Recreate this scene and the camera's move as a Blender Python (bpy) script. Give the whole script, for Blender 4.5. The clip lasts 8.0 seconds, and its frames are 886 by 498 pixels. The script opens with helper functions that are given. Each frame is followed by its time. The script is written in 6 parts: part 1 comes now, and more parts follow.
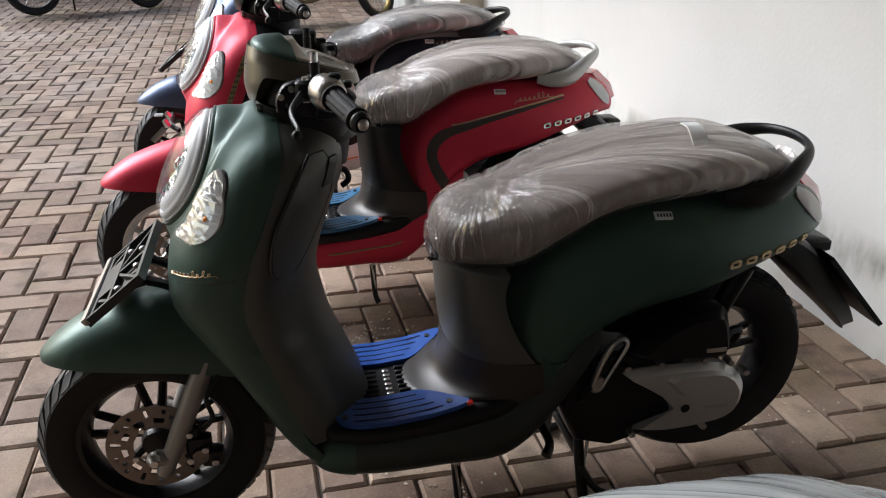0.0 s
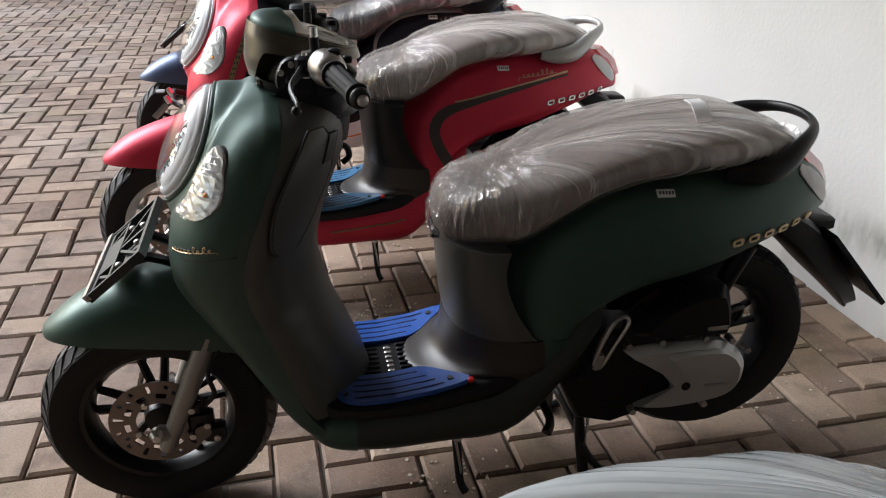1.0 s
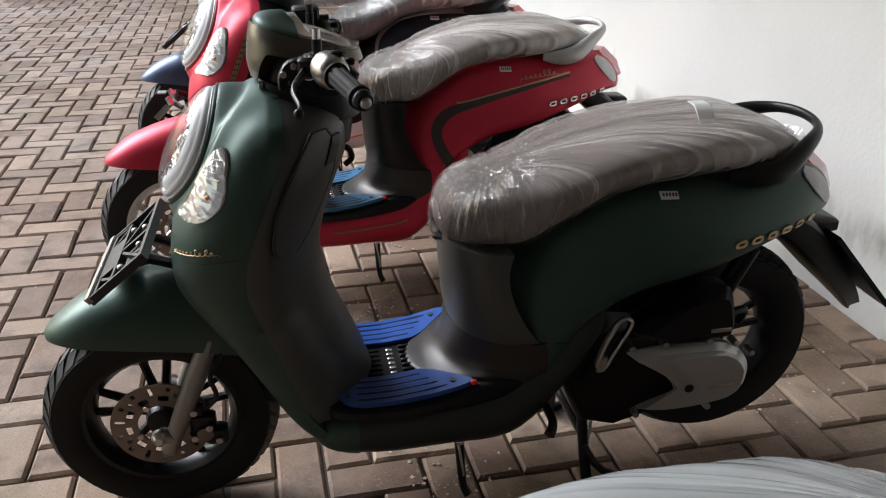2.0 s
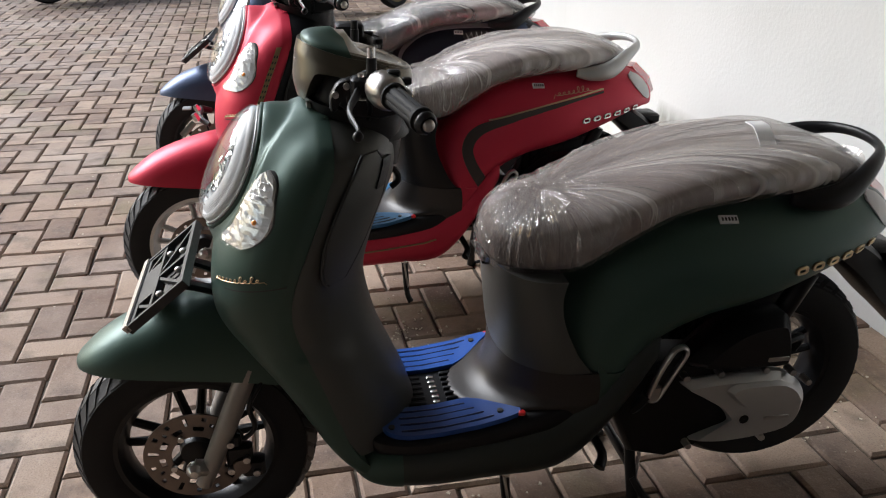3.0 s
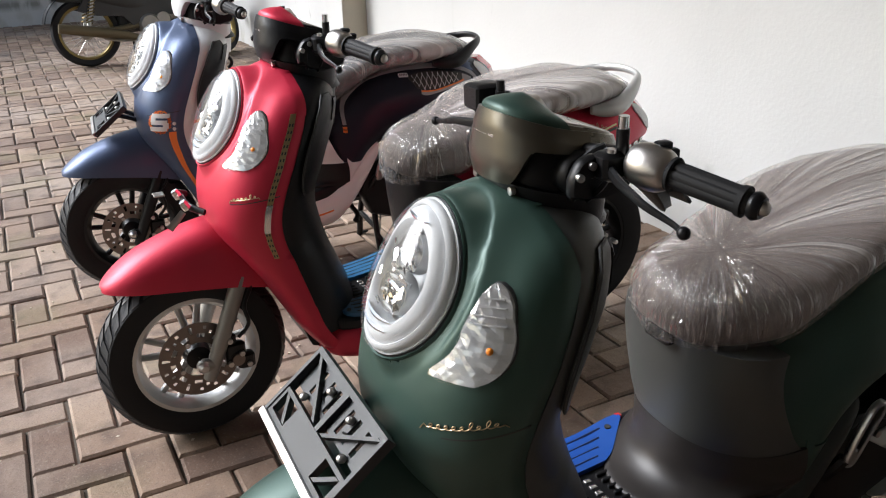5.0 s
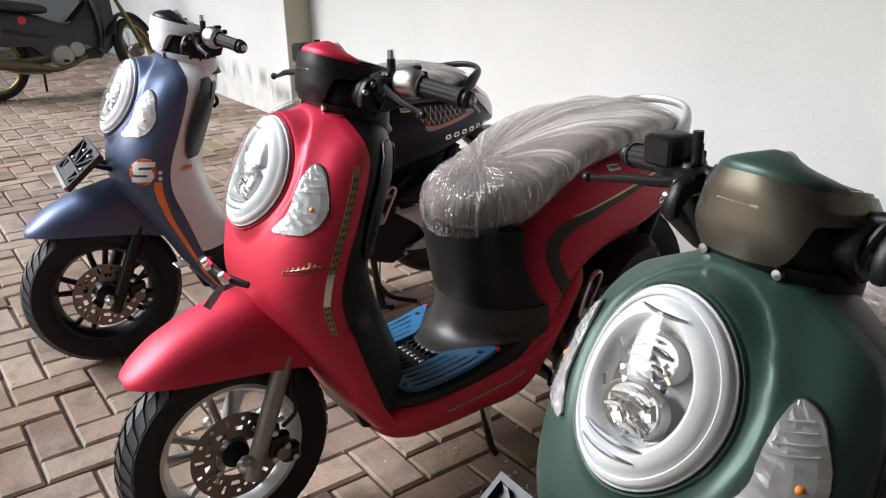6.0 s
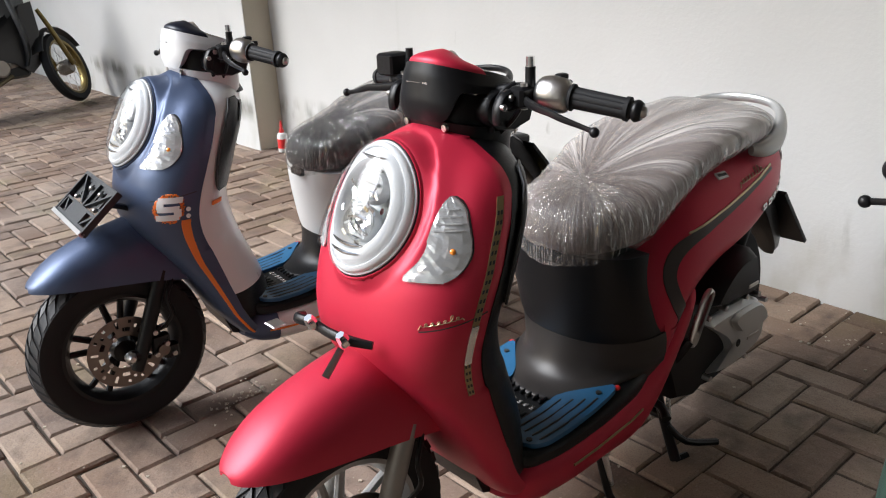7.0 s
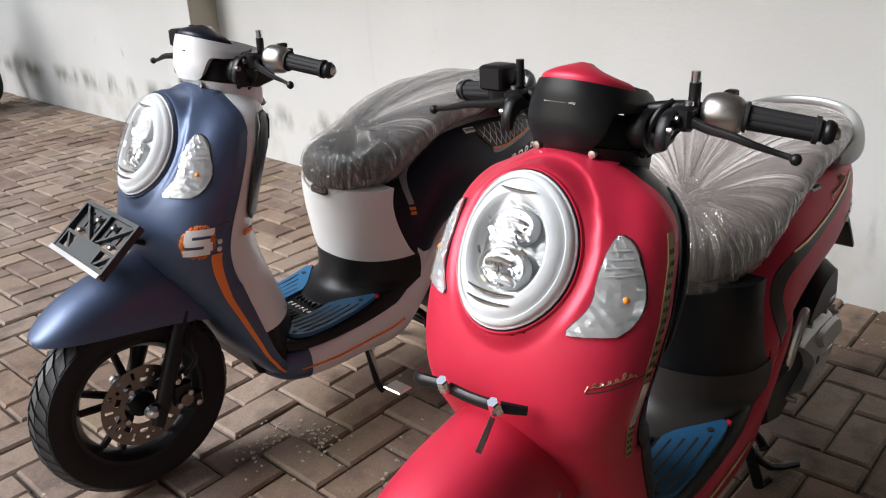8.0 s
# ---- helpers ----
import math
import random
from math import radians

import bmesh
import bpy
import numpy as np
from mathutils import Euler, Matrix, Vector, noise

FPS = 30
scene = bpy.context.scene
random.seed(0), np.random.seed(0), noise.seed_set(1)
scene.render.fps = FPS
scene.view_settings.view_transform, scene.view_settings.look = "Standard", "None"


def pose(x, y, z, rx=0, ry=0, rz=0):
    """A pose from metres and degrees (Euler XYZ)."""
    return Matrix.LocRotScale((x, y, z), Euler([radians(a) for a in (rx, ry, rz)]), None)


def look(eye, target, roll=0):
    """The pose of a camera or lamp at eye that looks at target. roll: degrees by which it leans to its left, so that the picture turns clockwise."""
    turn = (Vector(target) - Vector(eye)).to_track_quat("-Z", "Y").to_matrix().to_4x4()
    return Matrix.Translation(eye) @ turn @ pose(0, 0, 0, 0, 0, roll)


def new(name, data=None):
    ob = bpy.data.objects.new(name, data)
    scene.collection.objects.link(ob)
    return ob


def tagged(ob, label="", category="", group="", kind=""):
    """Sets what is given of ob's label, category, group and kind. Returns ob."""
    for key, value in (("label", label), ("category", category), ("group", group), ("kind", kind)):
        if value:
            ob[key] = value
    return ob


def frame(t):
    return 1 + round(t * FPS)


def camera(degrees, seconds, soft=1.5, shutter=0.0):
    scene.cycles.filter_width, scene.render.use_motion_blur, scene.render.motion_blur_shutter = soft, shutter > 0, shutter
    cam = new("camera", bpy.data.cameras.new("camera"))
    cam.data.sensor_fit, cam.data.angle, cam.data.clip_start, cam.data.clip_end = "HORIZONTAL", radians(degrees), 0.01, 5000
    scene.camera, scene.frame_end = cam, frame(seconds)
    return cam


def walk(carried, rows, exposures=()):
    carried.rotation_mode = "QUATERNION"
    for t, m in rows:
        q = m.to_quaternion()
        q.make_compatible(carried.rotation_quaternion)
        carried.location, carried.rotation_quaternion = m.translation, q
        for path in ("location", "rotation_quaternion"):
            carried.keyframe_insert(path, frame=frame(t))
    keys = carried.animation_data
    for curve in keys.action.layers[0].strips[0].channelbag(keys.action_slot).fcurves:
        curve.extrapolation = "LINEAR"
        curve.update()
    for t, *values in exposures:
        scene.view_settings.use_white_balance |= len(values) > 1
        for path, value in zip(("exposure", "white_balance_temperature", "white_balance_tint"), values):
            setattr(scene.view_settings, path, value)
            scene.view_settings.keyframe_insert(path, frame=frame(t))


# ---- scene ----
import functools

cam = camera(57.0, 8.0, soft=1.1)
walk(cam, [
    (0, look((0.008, -0.006, 1.301), (0.459, 1.864, 0.458), 0.4)),
    (0.5, look((0.009, -0.005, 1.298), (0.446, 1.85, 0.417), 0.3)),
    (1, look((0.016, -0.005, 1.298), (0.45, 1.846, 0.403), 0.4)),
    (1.5, look((0.023, -0.003, 1.3), (0.455, 1.847, 0.403), 0.3)),
    (3, look((-0.062, 0.089, 1.297), (0.371, 1.952, 0.429), 0.5)),
    (3.5, look((-0.132, 0.206, 1.295), (0.306, 2.076, 0.447), 0.4)),
    (4, look((-0.255, 0.28, 1.301), (0.262, 2.134, 0.462), 0.7)),
    (4.2, look((-0.338, 0.328, 1.301), (0.315, 2.142, 0.469), 1.2)),
    (5.3, look((-0.61, 0.709, 1.303), (0.341, 2.405, 0.511), -2.2)),
    (5.5, look((-0.647, 0.798, 1.311), (0.348, 2.479, 0.543), -2.4)),
    (6, look((-0.744, 1.022, 1.299), (0.375, 2.628, 0.537), -1.3)),
    (6.5, look((-0.86, 1.249, 1.31), (0.396, 2.747, 0.545), -1.7)),
    (7, look((-0.903, 1.481, 1.287), (0.372, 2.962, 0.522), -2.9)),
    (7.5, look((-0.945, 1.684, 1.3), (0.363, 3.127, 0.516), -3.2)),
    (8, look((-1.014, 1.897, 1.311), (0.42, 3.207, 0.511), -2.6)),
], exposures=[(0.0, 0.88, 5930, 10), (2.8, 0.92, 5930, 10), (4.2, 1.0, 5930, 10), (6.0, 0.9, 5930, 10), (8.0, 0.62, 5980, 10)])

# ---- world and light ----
world = bpy.data.worlds.new("overcast_sky")
scene.world = world
world.use_nodes = True
wn = world.node_tree
sky = wn.nodes.new("ShaderNodeTexSky")
sky.sky_type = "NISHITA"
sky.sun_disc = False
sky.sun_elevation, sky.sun_rotation = radians(38), radians(-52)
sky.air_density, sky.dust_density = 1.6, 4.0
wn.links.new(sky.outputs[0], wn.nodes["Background"].inputs[0])
wn.nodes["Background"].inputs[1].default_value = 0.105

sun_data = bpy.data.lights.new("sun", "SUN")
sun_data.energy, sun_data.angle, sun_data.color = 3.2, radians(38), (0.97, 0.985, 1.0)
sun = new("sun", sun_data)
sun.matrix_world = look((-8, 8.4, 7.8), (0, 2.2, 0))


# ---- materials ----
def nodes_of(name):
    m = bpy.data.materials.new(name)
    m.use_nodes = True
    nt = m.node_tree
    return m, nt, nt.nodes["Principled BSDF"]


def surface(name, color, rough=0.5, metal=0.0, coat=0.0, vary=0.15, grain=400.0, bump=0.03, blotch=6.0, rough_vary=0.08, random_obj=0.0, spec=0.5):
    """A painted, moulded or cast surface with blotches, fine grain and faint relief."""
    m, nt, b = nodes_of(name)
    N, K = nt.nodes.new, nt.links.new
    tc = N("ShaderNodeTexCoord")
    n1, n2 = N("ShaderNodeTexNoise"), N("ShaderNodeTexNoise")
    n1.inputs["Scale"].default_value, n1.inputs["Detail"].default_value = blotch, 5
    n2.inputs["Scale"].default_value, n2.inputs["Detail"].default_value = grain, 2
    K(tc.outputs["Object"], n1.inputs["Vector"]), K(tc.outputs["Object"], n2.inputs["Vector"])
    mix = N("ShaderNodeMix")
    mix.data_type = "RGBA"
    lo = [max(0.0, c * (1 - vary)) for c in color]
    hi = [min(1.0, c * (1 + vary)) for c in color]
    mix.inputs[6].default_value, mix.inputs[7].default_value = (*lo, 1), (*hi, 1)
    add = N("ShaderNodeMath")
    add.operation = "MULTIPLY_ADD"
    add.inputs[1].default_value, add.inputs[2].default_value = 0.35, 0.0
    K(n2.outputs["Fac"], add.inputs[0])
    a2 = N("ShaderNodeMath")
    a2.operation = "MULTIPLY_ADD"
    a2.inputs[1].default_value = 0.65
    K(n1.outputs["Fac"], a2.inputs[0]), K(add.outputs[0], a2.inputs[2])
    fac = a2.outputs[0]
    if random_obj:
        oi = N("ShaderNodeObjectInfo")
        a3 = N("ShaderNodeMath")
        a3.operation = "MULTIPLY_ADD"
        a3.inputs[1].default_value = random_obj
        K(oi.outputs["Random"], a3.inputs[0]), K(fac, a3.inputs[2])
        fac = a3.outputs[0]
    K(fac, mix.inputs[0]), K(mix.outputs[2], b.inputs["Base Color"])
    r = N("ShaderNodeMapRange")
    r.inputs["To Min"].default_value, r.inputs["To Max"].default_value = max(0.02, rough - rough_vary), min(1, rough + rough_vary)
    K(n1.outputs["Fac"], r.inputs[0]), K(r.outputs[0], b.inputs["Roughness"])
    b.inputs["Metallic"].default_value = metal
    b.inputs["Specular IOR Level"].default_value = spec
    b.inputs["Coat Weight"].default_value = coat
    b.inputs["Coat Roughness"].default_value = 0.25
    if bump:
        bp = N("ShaderNodeBump")
        bp.inputs["Strength"].default_value, bp.inputs["Distance"].default_value = bump * 10, 0.0005
        K(n2.outputs["Fac"], bp.inputs["Height"]), K(bp.outputs[0], b.inputs["Normal"])
    return m


def sheen(nt, low, high, normal=None):
    """Share of gloss by the angle of view, the same on both sides of a thin sheet."""
    lw, p, r = nt.nodes.new("ShaderNodeLayerWeight"), nt.nodes.new("ShaderNodeMath"), nt.nodes.new("ShaderNodeMapRange")
    p.operation = "POWER"
    p.inputs[1].default_value = 4.0
    lw.inputs["Blend"].default_value = 0.5
    nt.links.new(lw.outputs["Facing"], p.inputs[0]), nt.links.new(p.outputs[0], r.inputs[0])
    r.inputs["To Min"].default_value, r.inputs["To Max"].default_value = low, high
    if normal:
        nt.links.new(normal, lw.inputs["Normal"])
    return r.outputs[0]


def clear(name, color=(1, 1, 1), rough=0.02, gleam=(0.03, 0.55)):
    """Thin clear plastic: light goes straight through, the surface shines by its angle."""
    m, nt, b = nodes_of(name)
    N, K = nt.nodes.new, nt.links.new
    thru, gloss, mix = N("ShaderNodeBsdfTransparent"), N("ShaderNodeBsdfGlossy"), N("ShaderNodeMixShader")
    thru.inputs[0].default_value = (*color, 1)
    gloss.inputs["Roughness"].default_value = rough
    K(sheen(nt, *gleam), mix.inputs[0]), K(thru.outputs[0], mix.inputs[1]), K(gloss.outputs[0], mix.inputs[2])
    K(mix.outputs[0], nt.nodes["Material Output"].inputs["Surface"])
    return m


def film(name, sky_haze_of=(0.10, 0.29), tint=(0.80, 0.75, 0.71), crease=1.0):
    """Clear packing film drawn tight from the seat's front: finely pleated on top, clear and crinkled down the sides;
    its pale top and fold lines are painted sky reflections.
    """
    m, nt, b = nodes_of(name)
    N, K = nt.nodes.new, nt.links.new
    tc, sep = N("ShaderNodeTexCoord"), N("ShaderNodeSeparateXYZ")
    K(tc.outputs["Object"], sep.inputs[0])

    def calc(op, u, v, w=None):
        n = N("ShaderNodeMath")
        n.operation = op
        for k, q in enumerate((u, v, w)):
            if q is None:
                continue
            if isinstance(q, (int, float)):
                n.inputs[k].default_value = q
            else:
                K(q, n.inputs[k])
        return n.outputs[0]

    def noise_of(vec, scale, detail, dist):
        n = N("ShaderNodeTexNoise")
        n.inputs["Scale"].default_value, n.inputs["Detail"].default_value, n.inputs["Distortion"].default_value = scale, detail, dist
        K(vec, n.inputs["Vector"])
        return n.outputs["Fac"]

    def fold(v):
        return calc("ABSOLUTE", calc("SUBTRACT", v, 0.5), None)

    def span(v, a, c, lo, hi):
        r = N("ShaderNodeMapRange")
        for k, q in zip(("From Min", "From Max", "To Min", "To Max"), (a, c, lo, hi)):
            r.inputs[k].default_value = q
        K(v, r.inputs[0])
        return r.outputs[0]

    # pleats run out from above the seat's nose: down its front and sides, back along its top
    off, flat, way = N("ShaderNodeVectorMath"), N("ShaderNodeVectorMath"), N("ShaderNodeVectorMath")
    off.operation, flat.operation, way.operation = "SUBTRACT", "MULTIPLY", "NORMALIZE"
    off.inputs[1].default_value = (0.70, 0.0, 0.780)
    flat.inputs[1].default_value = (1.0, 1.0, 0.12)
    K(tc.outputs["Object"], off.inputs[0]), K(off.outputs[0], flat.inputs[0]), K(flat.outputs[0], way.inputs[0])
    fan, obj = way.outputs[0], tc.outputs["Object"]
    # the sky reflection painted on the upper part ends along a line that sinks towards the tail
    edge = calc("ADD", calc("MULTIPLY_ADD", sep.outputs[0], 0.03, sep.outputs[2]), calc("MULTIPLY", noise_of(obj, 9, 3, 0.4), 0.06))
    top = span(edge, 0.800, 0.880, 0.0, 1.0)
    f1 = fold(noise_of(fan, 7, 1, 0.0))
    f2 = fold(noise_of(fan, 19, 2, 0.0))
    f3 = fold(noise_of(obj, 20, 2, 0.5))
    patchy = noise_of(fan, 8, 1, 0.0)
    sky_haze = calc("MULTIPLY", span(patchy, 0.36, 0.64, 0.40, 1.45), span(top, 0.0, 1.0, *sky_haze_of))
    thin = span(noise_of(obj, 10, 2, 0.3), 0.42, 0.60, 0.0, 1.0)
    # pale lines along the folds are highlights put into the colour
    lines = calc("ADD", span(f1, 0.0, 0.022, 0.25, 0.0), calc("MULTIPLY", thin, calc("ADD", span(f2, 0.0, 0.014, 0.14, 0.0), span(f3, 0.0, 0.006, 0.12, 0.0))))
    amount = calc("MULTIPLY_ADD", lines, crease, sky_haze)
    bp, bp2, bp3 = N("ShaderNodeBump"), N("ShaderNodeBump"), N("ShaderNodeBump")
    for n, h, d in ((bp, f1, -0.050 * crease), (bp2, f2, -0.017 * crease), (bp3, f3, -0.006 * crease)):
        n.inputs["Strength"].default_value, n.inputs["Distance"].default_value = 0.9, d
        K(h, n.inputs["Height"])
    K(span(top, 0.0, 1.0, 0.6, 0.25), bp3.inputs["Strength"])
    K(bp.outputs[0], bp2.inputs["Normal"]), K(bp2.outputs[0], bp3.inputs["Normal"])
    clear_n, sky_sheen, gloss = N("ShaderNodeBsdfTransparent"), N("ShaderNodeBsdfDiffuse"), N("ShaderNodeBsdfGlossy")
    clear_n.inputs[0].default_value = (0.97, 0.96, 0.95, 1)
    sky_sheen.inputs[0].default_value = (*tint, 1)
    K(span(top, 0.0, 1.0, 0.06, 0.16), gloss.inputs["Roughness"])
    fr = sheen(nt, 0.10, 0.75, bp3.outputs[0])
    for n in (sky_sheen, gloss):
        K(bp3.outputs[0], n.inputs["Normal"])
    m1, m2 = N("ShaderNodeMixShader"), N("ShaderNodeMixShader")
    K(amount, m1.inputs[0]), K(clear_n.outputs[0], m1.inputs[1]), K(sky_sheen.outputs[0], m1.inputs[2])
    K(fr, m2.inputs[0]), K(m1.outputs[0], m2.inputs[1]), K(gloss.outputs[0], m2.inputs[2])
    K(m2.outputs[0], nt.nodes["Material Output"].inputs["Surface"])
    return m


def wall_paint(name):
    """White emulsion with damp, mould and splash stains along the foot and thin streaks."""
    m, nt, b = nodes_of(name)
    N, K = nt.nodes.new, nt.links.new
    geo = N("ShaderNodeNewGeometry")
    sep = N("ShaderNodeSeparateXYZ")
    K(geo.outputs["Position"], sep.inputs[0])

    def noise_at(scale, detail, sx=1, sy=1, sz=1):
        mp, n = N("ShaderNodeMapping"), N("ShaderNodeTexNoise")
        mp.inputs["Scale"].default_value = (sx, sy, sz)
        n.inputs["Scale"].default_value, n.inputs["Detail"].default_value = scale, detail
        K(geo.outputs["Position"], mp.inputs[0]), K(mp.outputs[0], n.inputs["Vector"])
        return n.outputs["Fac"]

    def ramp(v, a, c, lo, hi):
        r = N("ShaderNodeMapRange")
        for k, x in zip(("From Min", "From Max", "To Min", "To Max"), (a, c, lo, hi)):
            r.inputs[k].default_value = x
        K(v, r.inputs[0])
        return r.outputs[0]

    def calc(op, a, c):
        n = N("ShaderNodeMath")
        n.operation = op
        for i, v in enumerate((a, c)):
            if isinstance(v, (int, float)):
                n.inputs[i].default_value = v
            else:
                K(v, n.inputs[i])
        return n.outputs[0]

    def mixc(f, a, c):
        n = N("ShaderNodeMix")
        n.data_type = "RGBA"
        K(f, n.inputs[0])
        for i, v in ((6, a), (7, c)):
            if isinstance(v, tuple):
                n.inputs[i].default_value = (*v, 1)
            else:
                K(v, n.inputs[i])
        return n.outputs[2]

    big, mid, fine = noise_at(0.9, 4), noise_at(5, 6, 1, 1, 0.6), noise_at(60, 3)
    base = mixc(ramp(big, 0.35, 0.65, 0, 1), (0.53, 0.528, 0.512), (0.59, 0.588, 0.575))
    foot = calc("MULTIPLY", ramp(sep.outputs["Z"], 0.06, 0.40, 1, 0), ramp(mid, 0.48, 0.70, 0, 1))
    base = mixc(calc("MULTIPLY", foot, 0.55), base, (0.36, 0.34, 0.27))
    tide = calc("MULTIPLY", calc("MULTIPLY", ramp(sep.outputs["Z"], 0.17, 0.25, 0, 1), ramp(sep.outputs["Z"], 0.28, 0.36, 1, 0)), ramp(noise_at(7, 5, 1, 1, 0.35), 0.44, 0.60, 0, 0.85))
    base = mixc(tide, base, (0.20, 0.195, 0.165))
    streak = ramp(noise_at(3.2, 5, 1, 4, 0.35), 0.66, 0.78, 0, 0.16)
    base = mixc(streak, base, (0.45, 0.46, 0.42))
    spots = ramp(noise_at(7, 3, 1, 1, 0.4), 0.72, 0.77, 0, 0.6)
    base = mixc(spots, base, (0.2, 0.2, 0.18))
    K(base, b.inputs["Base Color"])
    b.inputs["Roughness"].default_value = 0.75
    bp = N("ShaderNodeBump")
    bp.inputs["Strength"].default_value, bp.inputs["Distance"].default_value = 0.35, 0.003
    K(calc("ADD", fine, mid), bp.inputs["Height"]), K(bp.outputs[0], b.inputs["Normal"])
    return m


def paver_stone(name, random_of):
    """Worn brown concrete block, each one of its own shade, gritty, with pale dust and dark stains."""
    m, nt, b = nodes_of(name)
    N, K = nt.nodes.new, nt.links.new
    geo = N("ShaderNodeNewGeometry")
    rnd = N("ShaderNodeObjectInfo").outputs["Random"] if random_of == "object" else geo.outputs["Random Per Island"]

    def noise_at(scale, detail):
        n = N("ShaderNodeTexNoise")
        n.inputs["Scale"].default_value, n.inputs["Detail"].default_value = scale, detail
        K(geo.outputs["Position"], n.inputs["Vector"])
        return n.outputs["Fac"]

    ramp = N("ShaderNodeValToRGB")
    e = ramp.color_ramp.elements
    e[0].color, e[1].color = (0.140, 0.090, 0.066, 1), (0.350, 0.265, 0.200, 1)
    e[0].position, e[1].position = 0.0, 1.0
    mid = ramp.color_ramp.elements.new(0.5)
    mid.color = (0.250, 0.176, 0.130, 1)
    K(rnd, ramp.inputs[0])

    def layer(below, color, v, a, c, amount):
        r, x = N("ShaderNodeMapRange"), N("ShaderNodeMix")
        x.data_type = "RGBA"
        for k, q in zip(("From Min", "From Max", "To Min", "To Max"), (a, c, 0, amount)):
            r.inputs[k].default_value = q
        K(v, r.inputs[0]), K(r.outputs[0], x.inputs[0]), K(below, x.inputs[6])
        x.inputs[7].default_value = (*color, 1)
        return x.outputs[2]

    c = layer(ramp.outputs[0], (0.36, 0.30, 0.255), noise_at(1.3, 5), 0.42, 0.7, 0.75)
    c = layer(c, (0.055, 0.038, 0.030), noise_at(9, 7), 0.50, 0.74, 0.65)
    c = layer(c, (0.17, 0.155, 0.075), noise_at(2.3, 6), 0.56, 0.74, 0.55)
    c = layer(c, (0.50, 0.45, 0.36), noise_at(3.1, 3), 0.72, 0.80, 0.5)
    c = layer(c, (0.06, 0.048, 0.040), noise_at(230, 3), 0.50, 0.72, 0.38)
    c = layer(c, (0.44, 0.39, 0.33), noise_at(120, 4), 0.58, 0.72, 0.25)
    hs = N("ShaderNodeHueSaturation")
    hs.inputs["Saturation"].default_value, hs.inputs["Value"].default_value = 1.12, 0.86
    K(c, hs.inputs["Color"]), K(hs.outputs[0], b.inputs["Base Color"])
    b.inputs["Roughness"].default_value = 0.82
    bp, bp2 = N("ShaderNodeBump"), N("ShaderNodeBump")
    bp.inputs["Strength"].default_value, bp.inputs["Distance"].default_value = 0.6, 0.002
    bp2.inputs["Strength"].default_value, bp2.inputs["Distance"].default_value = 0.7, 0.009
    K(noise_at(240, 4), bp.inputs["Height"]), K(noise_at(22, 4), bp2.inputs["Height"])
    K(bp.outputs[0], bp2.inputs["Normal"]), K(bp2.outputs[0], b.inputs["Normal"])
    return m


M_RUBBER = surface("tyre_rubber", (0.014, 0.014, 0.015), 0.68, vary=0.3, grain=250, spec=0.3)
# lighter than the tyre rubber: the tread's grey sheen is put into the colour
M_TREAD_SHEEN = surface("tyre_tread", (0.032, 0.032, 0.034), 0.55, vary=0.3, grain=300, blotch=12)
M_BLACK = surface("black_plastic", (0.0075, 0.0075, 0.0085), 0.36, vary=0.2, grain=900, bump=0.05, spec=0.28)
M_BLACK_GLOSS = surface("gloss_black", (0.012, 0.012, 0.013), 0.2, vary=0.1, bump=0)
M_BLACK_METAL = surface("black_metal", (0.008, 0.008, 0.009), 0.36, metal=0.1, vary=0.3, spec=0.3)
M_STEEL = surface("steel", (0.52, 0.50, 0.48), 0.32, metal=1.0, vary=0.25, grain=300)
M_DISC = surface("brake_disc_steel", (0.19, 0.16, 0.14), 0.42, metal=1.0, vary=0.3)
M_CHROME = surface("chrome", (0.78, 0.78, 0.78), 0.1, metal=1.0, vary=0.08, bump=0)
M_ALU = surface("cast_aluminium", (0.52, 0.52, 0.51), 0.40, metal=0.6, vary=0.12, grain=700)
M_FORK = surface("fork_grey", (0.30, 0.285, 0.265), 0.45, metal=0.6, vary=0.12)
M_REFLECT = surface("reflector_silver", (0.40, 0.405, 0.41), 0.35, metal=0.2, vary=0.1, blotch=30, bump=0)
M_FACET = surface("faceted_reflector", (0.70, 0.705, 0.71), 0.18, metal=0.6, vary=0.15, blotch=120, grain=190, bump=0.05)
M_BOWL = surface("lamp_bowl", (0.62, 0.625, 0.635), 0.42, metal=0.0, vary=0.12, blotch=40, grain=60, bump=0.2)
M_LAMP_GREY = surface("lamp_grey", (0.26, 0.262, 0.27), 0.2, metal=0.4, vary=0.3, blotch=60, bump=0)
M_HOLDER = surface("holder_plastic", (0.017, 0.018, 0.019), 0.42, vary=0.25, grain=700, bump=0.1)
M_MAT_DARK = surface("dark_blue_groove", (0.006, 0.016, 0.075), 0.5, vary=0.2)
M_LENS_WHITE = surface("light_guide_white", (0.72, 0.725, 0.735), 0.4, spec=0.4, vary=0.04, bump=0)
M_GLASS = clear("clear_lens", (1, 1, 1), 0.03, (0.02, 0.40))
M_LAMP_COVER = clear("lamp_cover", (0.97, 0.98, 0.98), 0.06, (0.05, 0.55))
M_AMBER = surface("amber_bulb", (0.85, 0.27, 0.03), 0.25, vary=0.2, bump=0)
M_RED_LENS = surface("tail_lens_red", (0.55, 0.02, 0.035), 0.15, coat=0.5, vary=0.1, bump=0)
M_FILM = film("packing_film")
M_FILM_CLEAR = film("clear_packing_film", (0.05, 0.34))
# paler than the others: more reflected sky is painted into this film
M_FILM_SKYLIT = film("milky_packing_film", (0.17, 0.42))
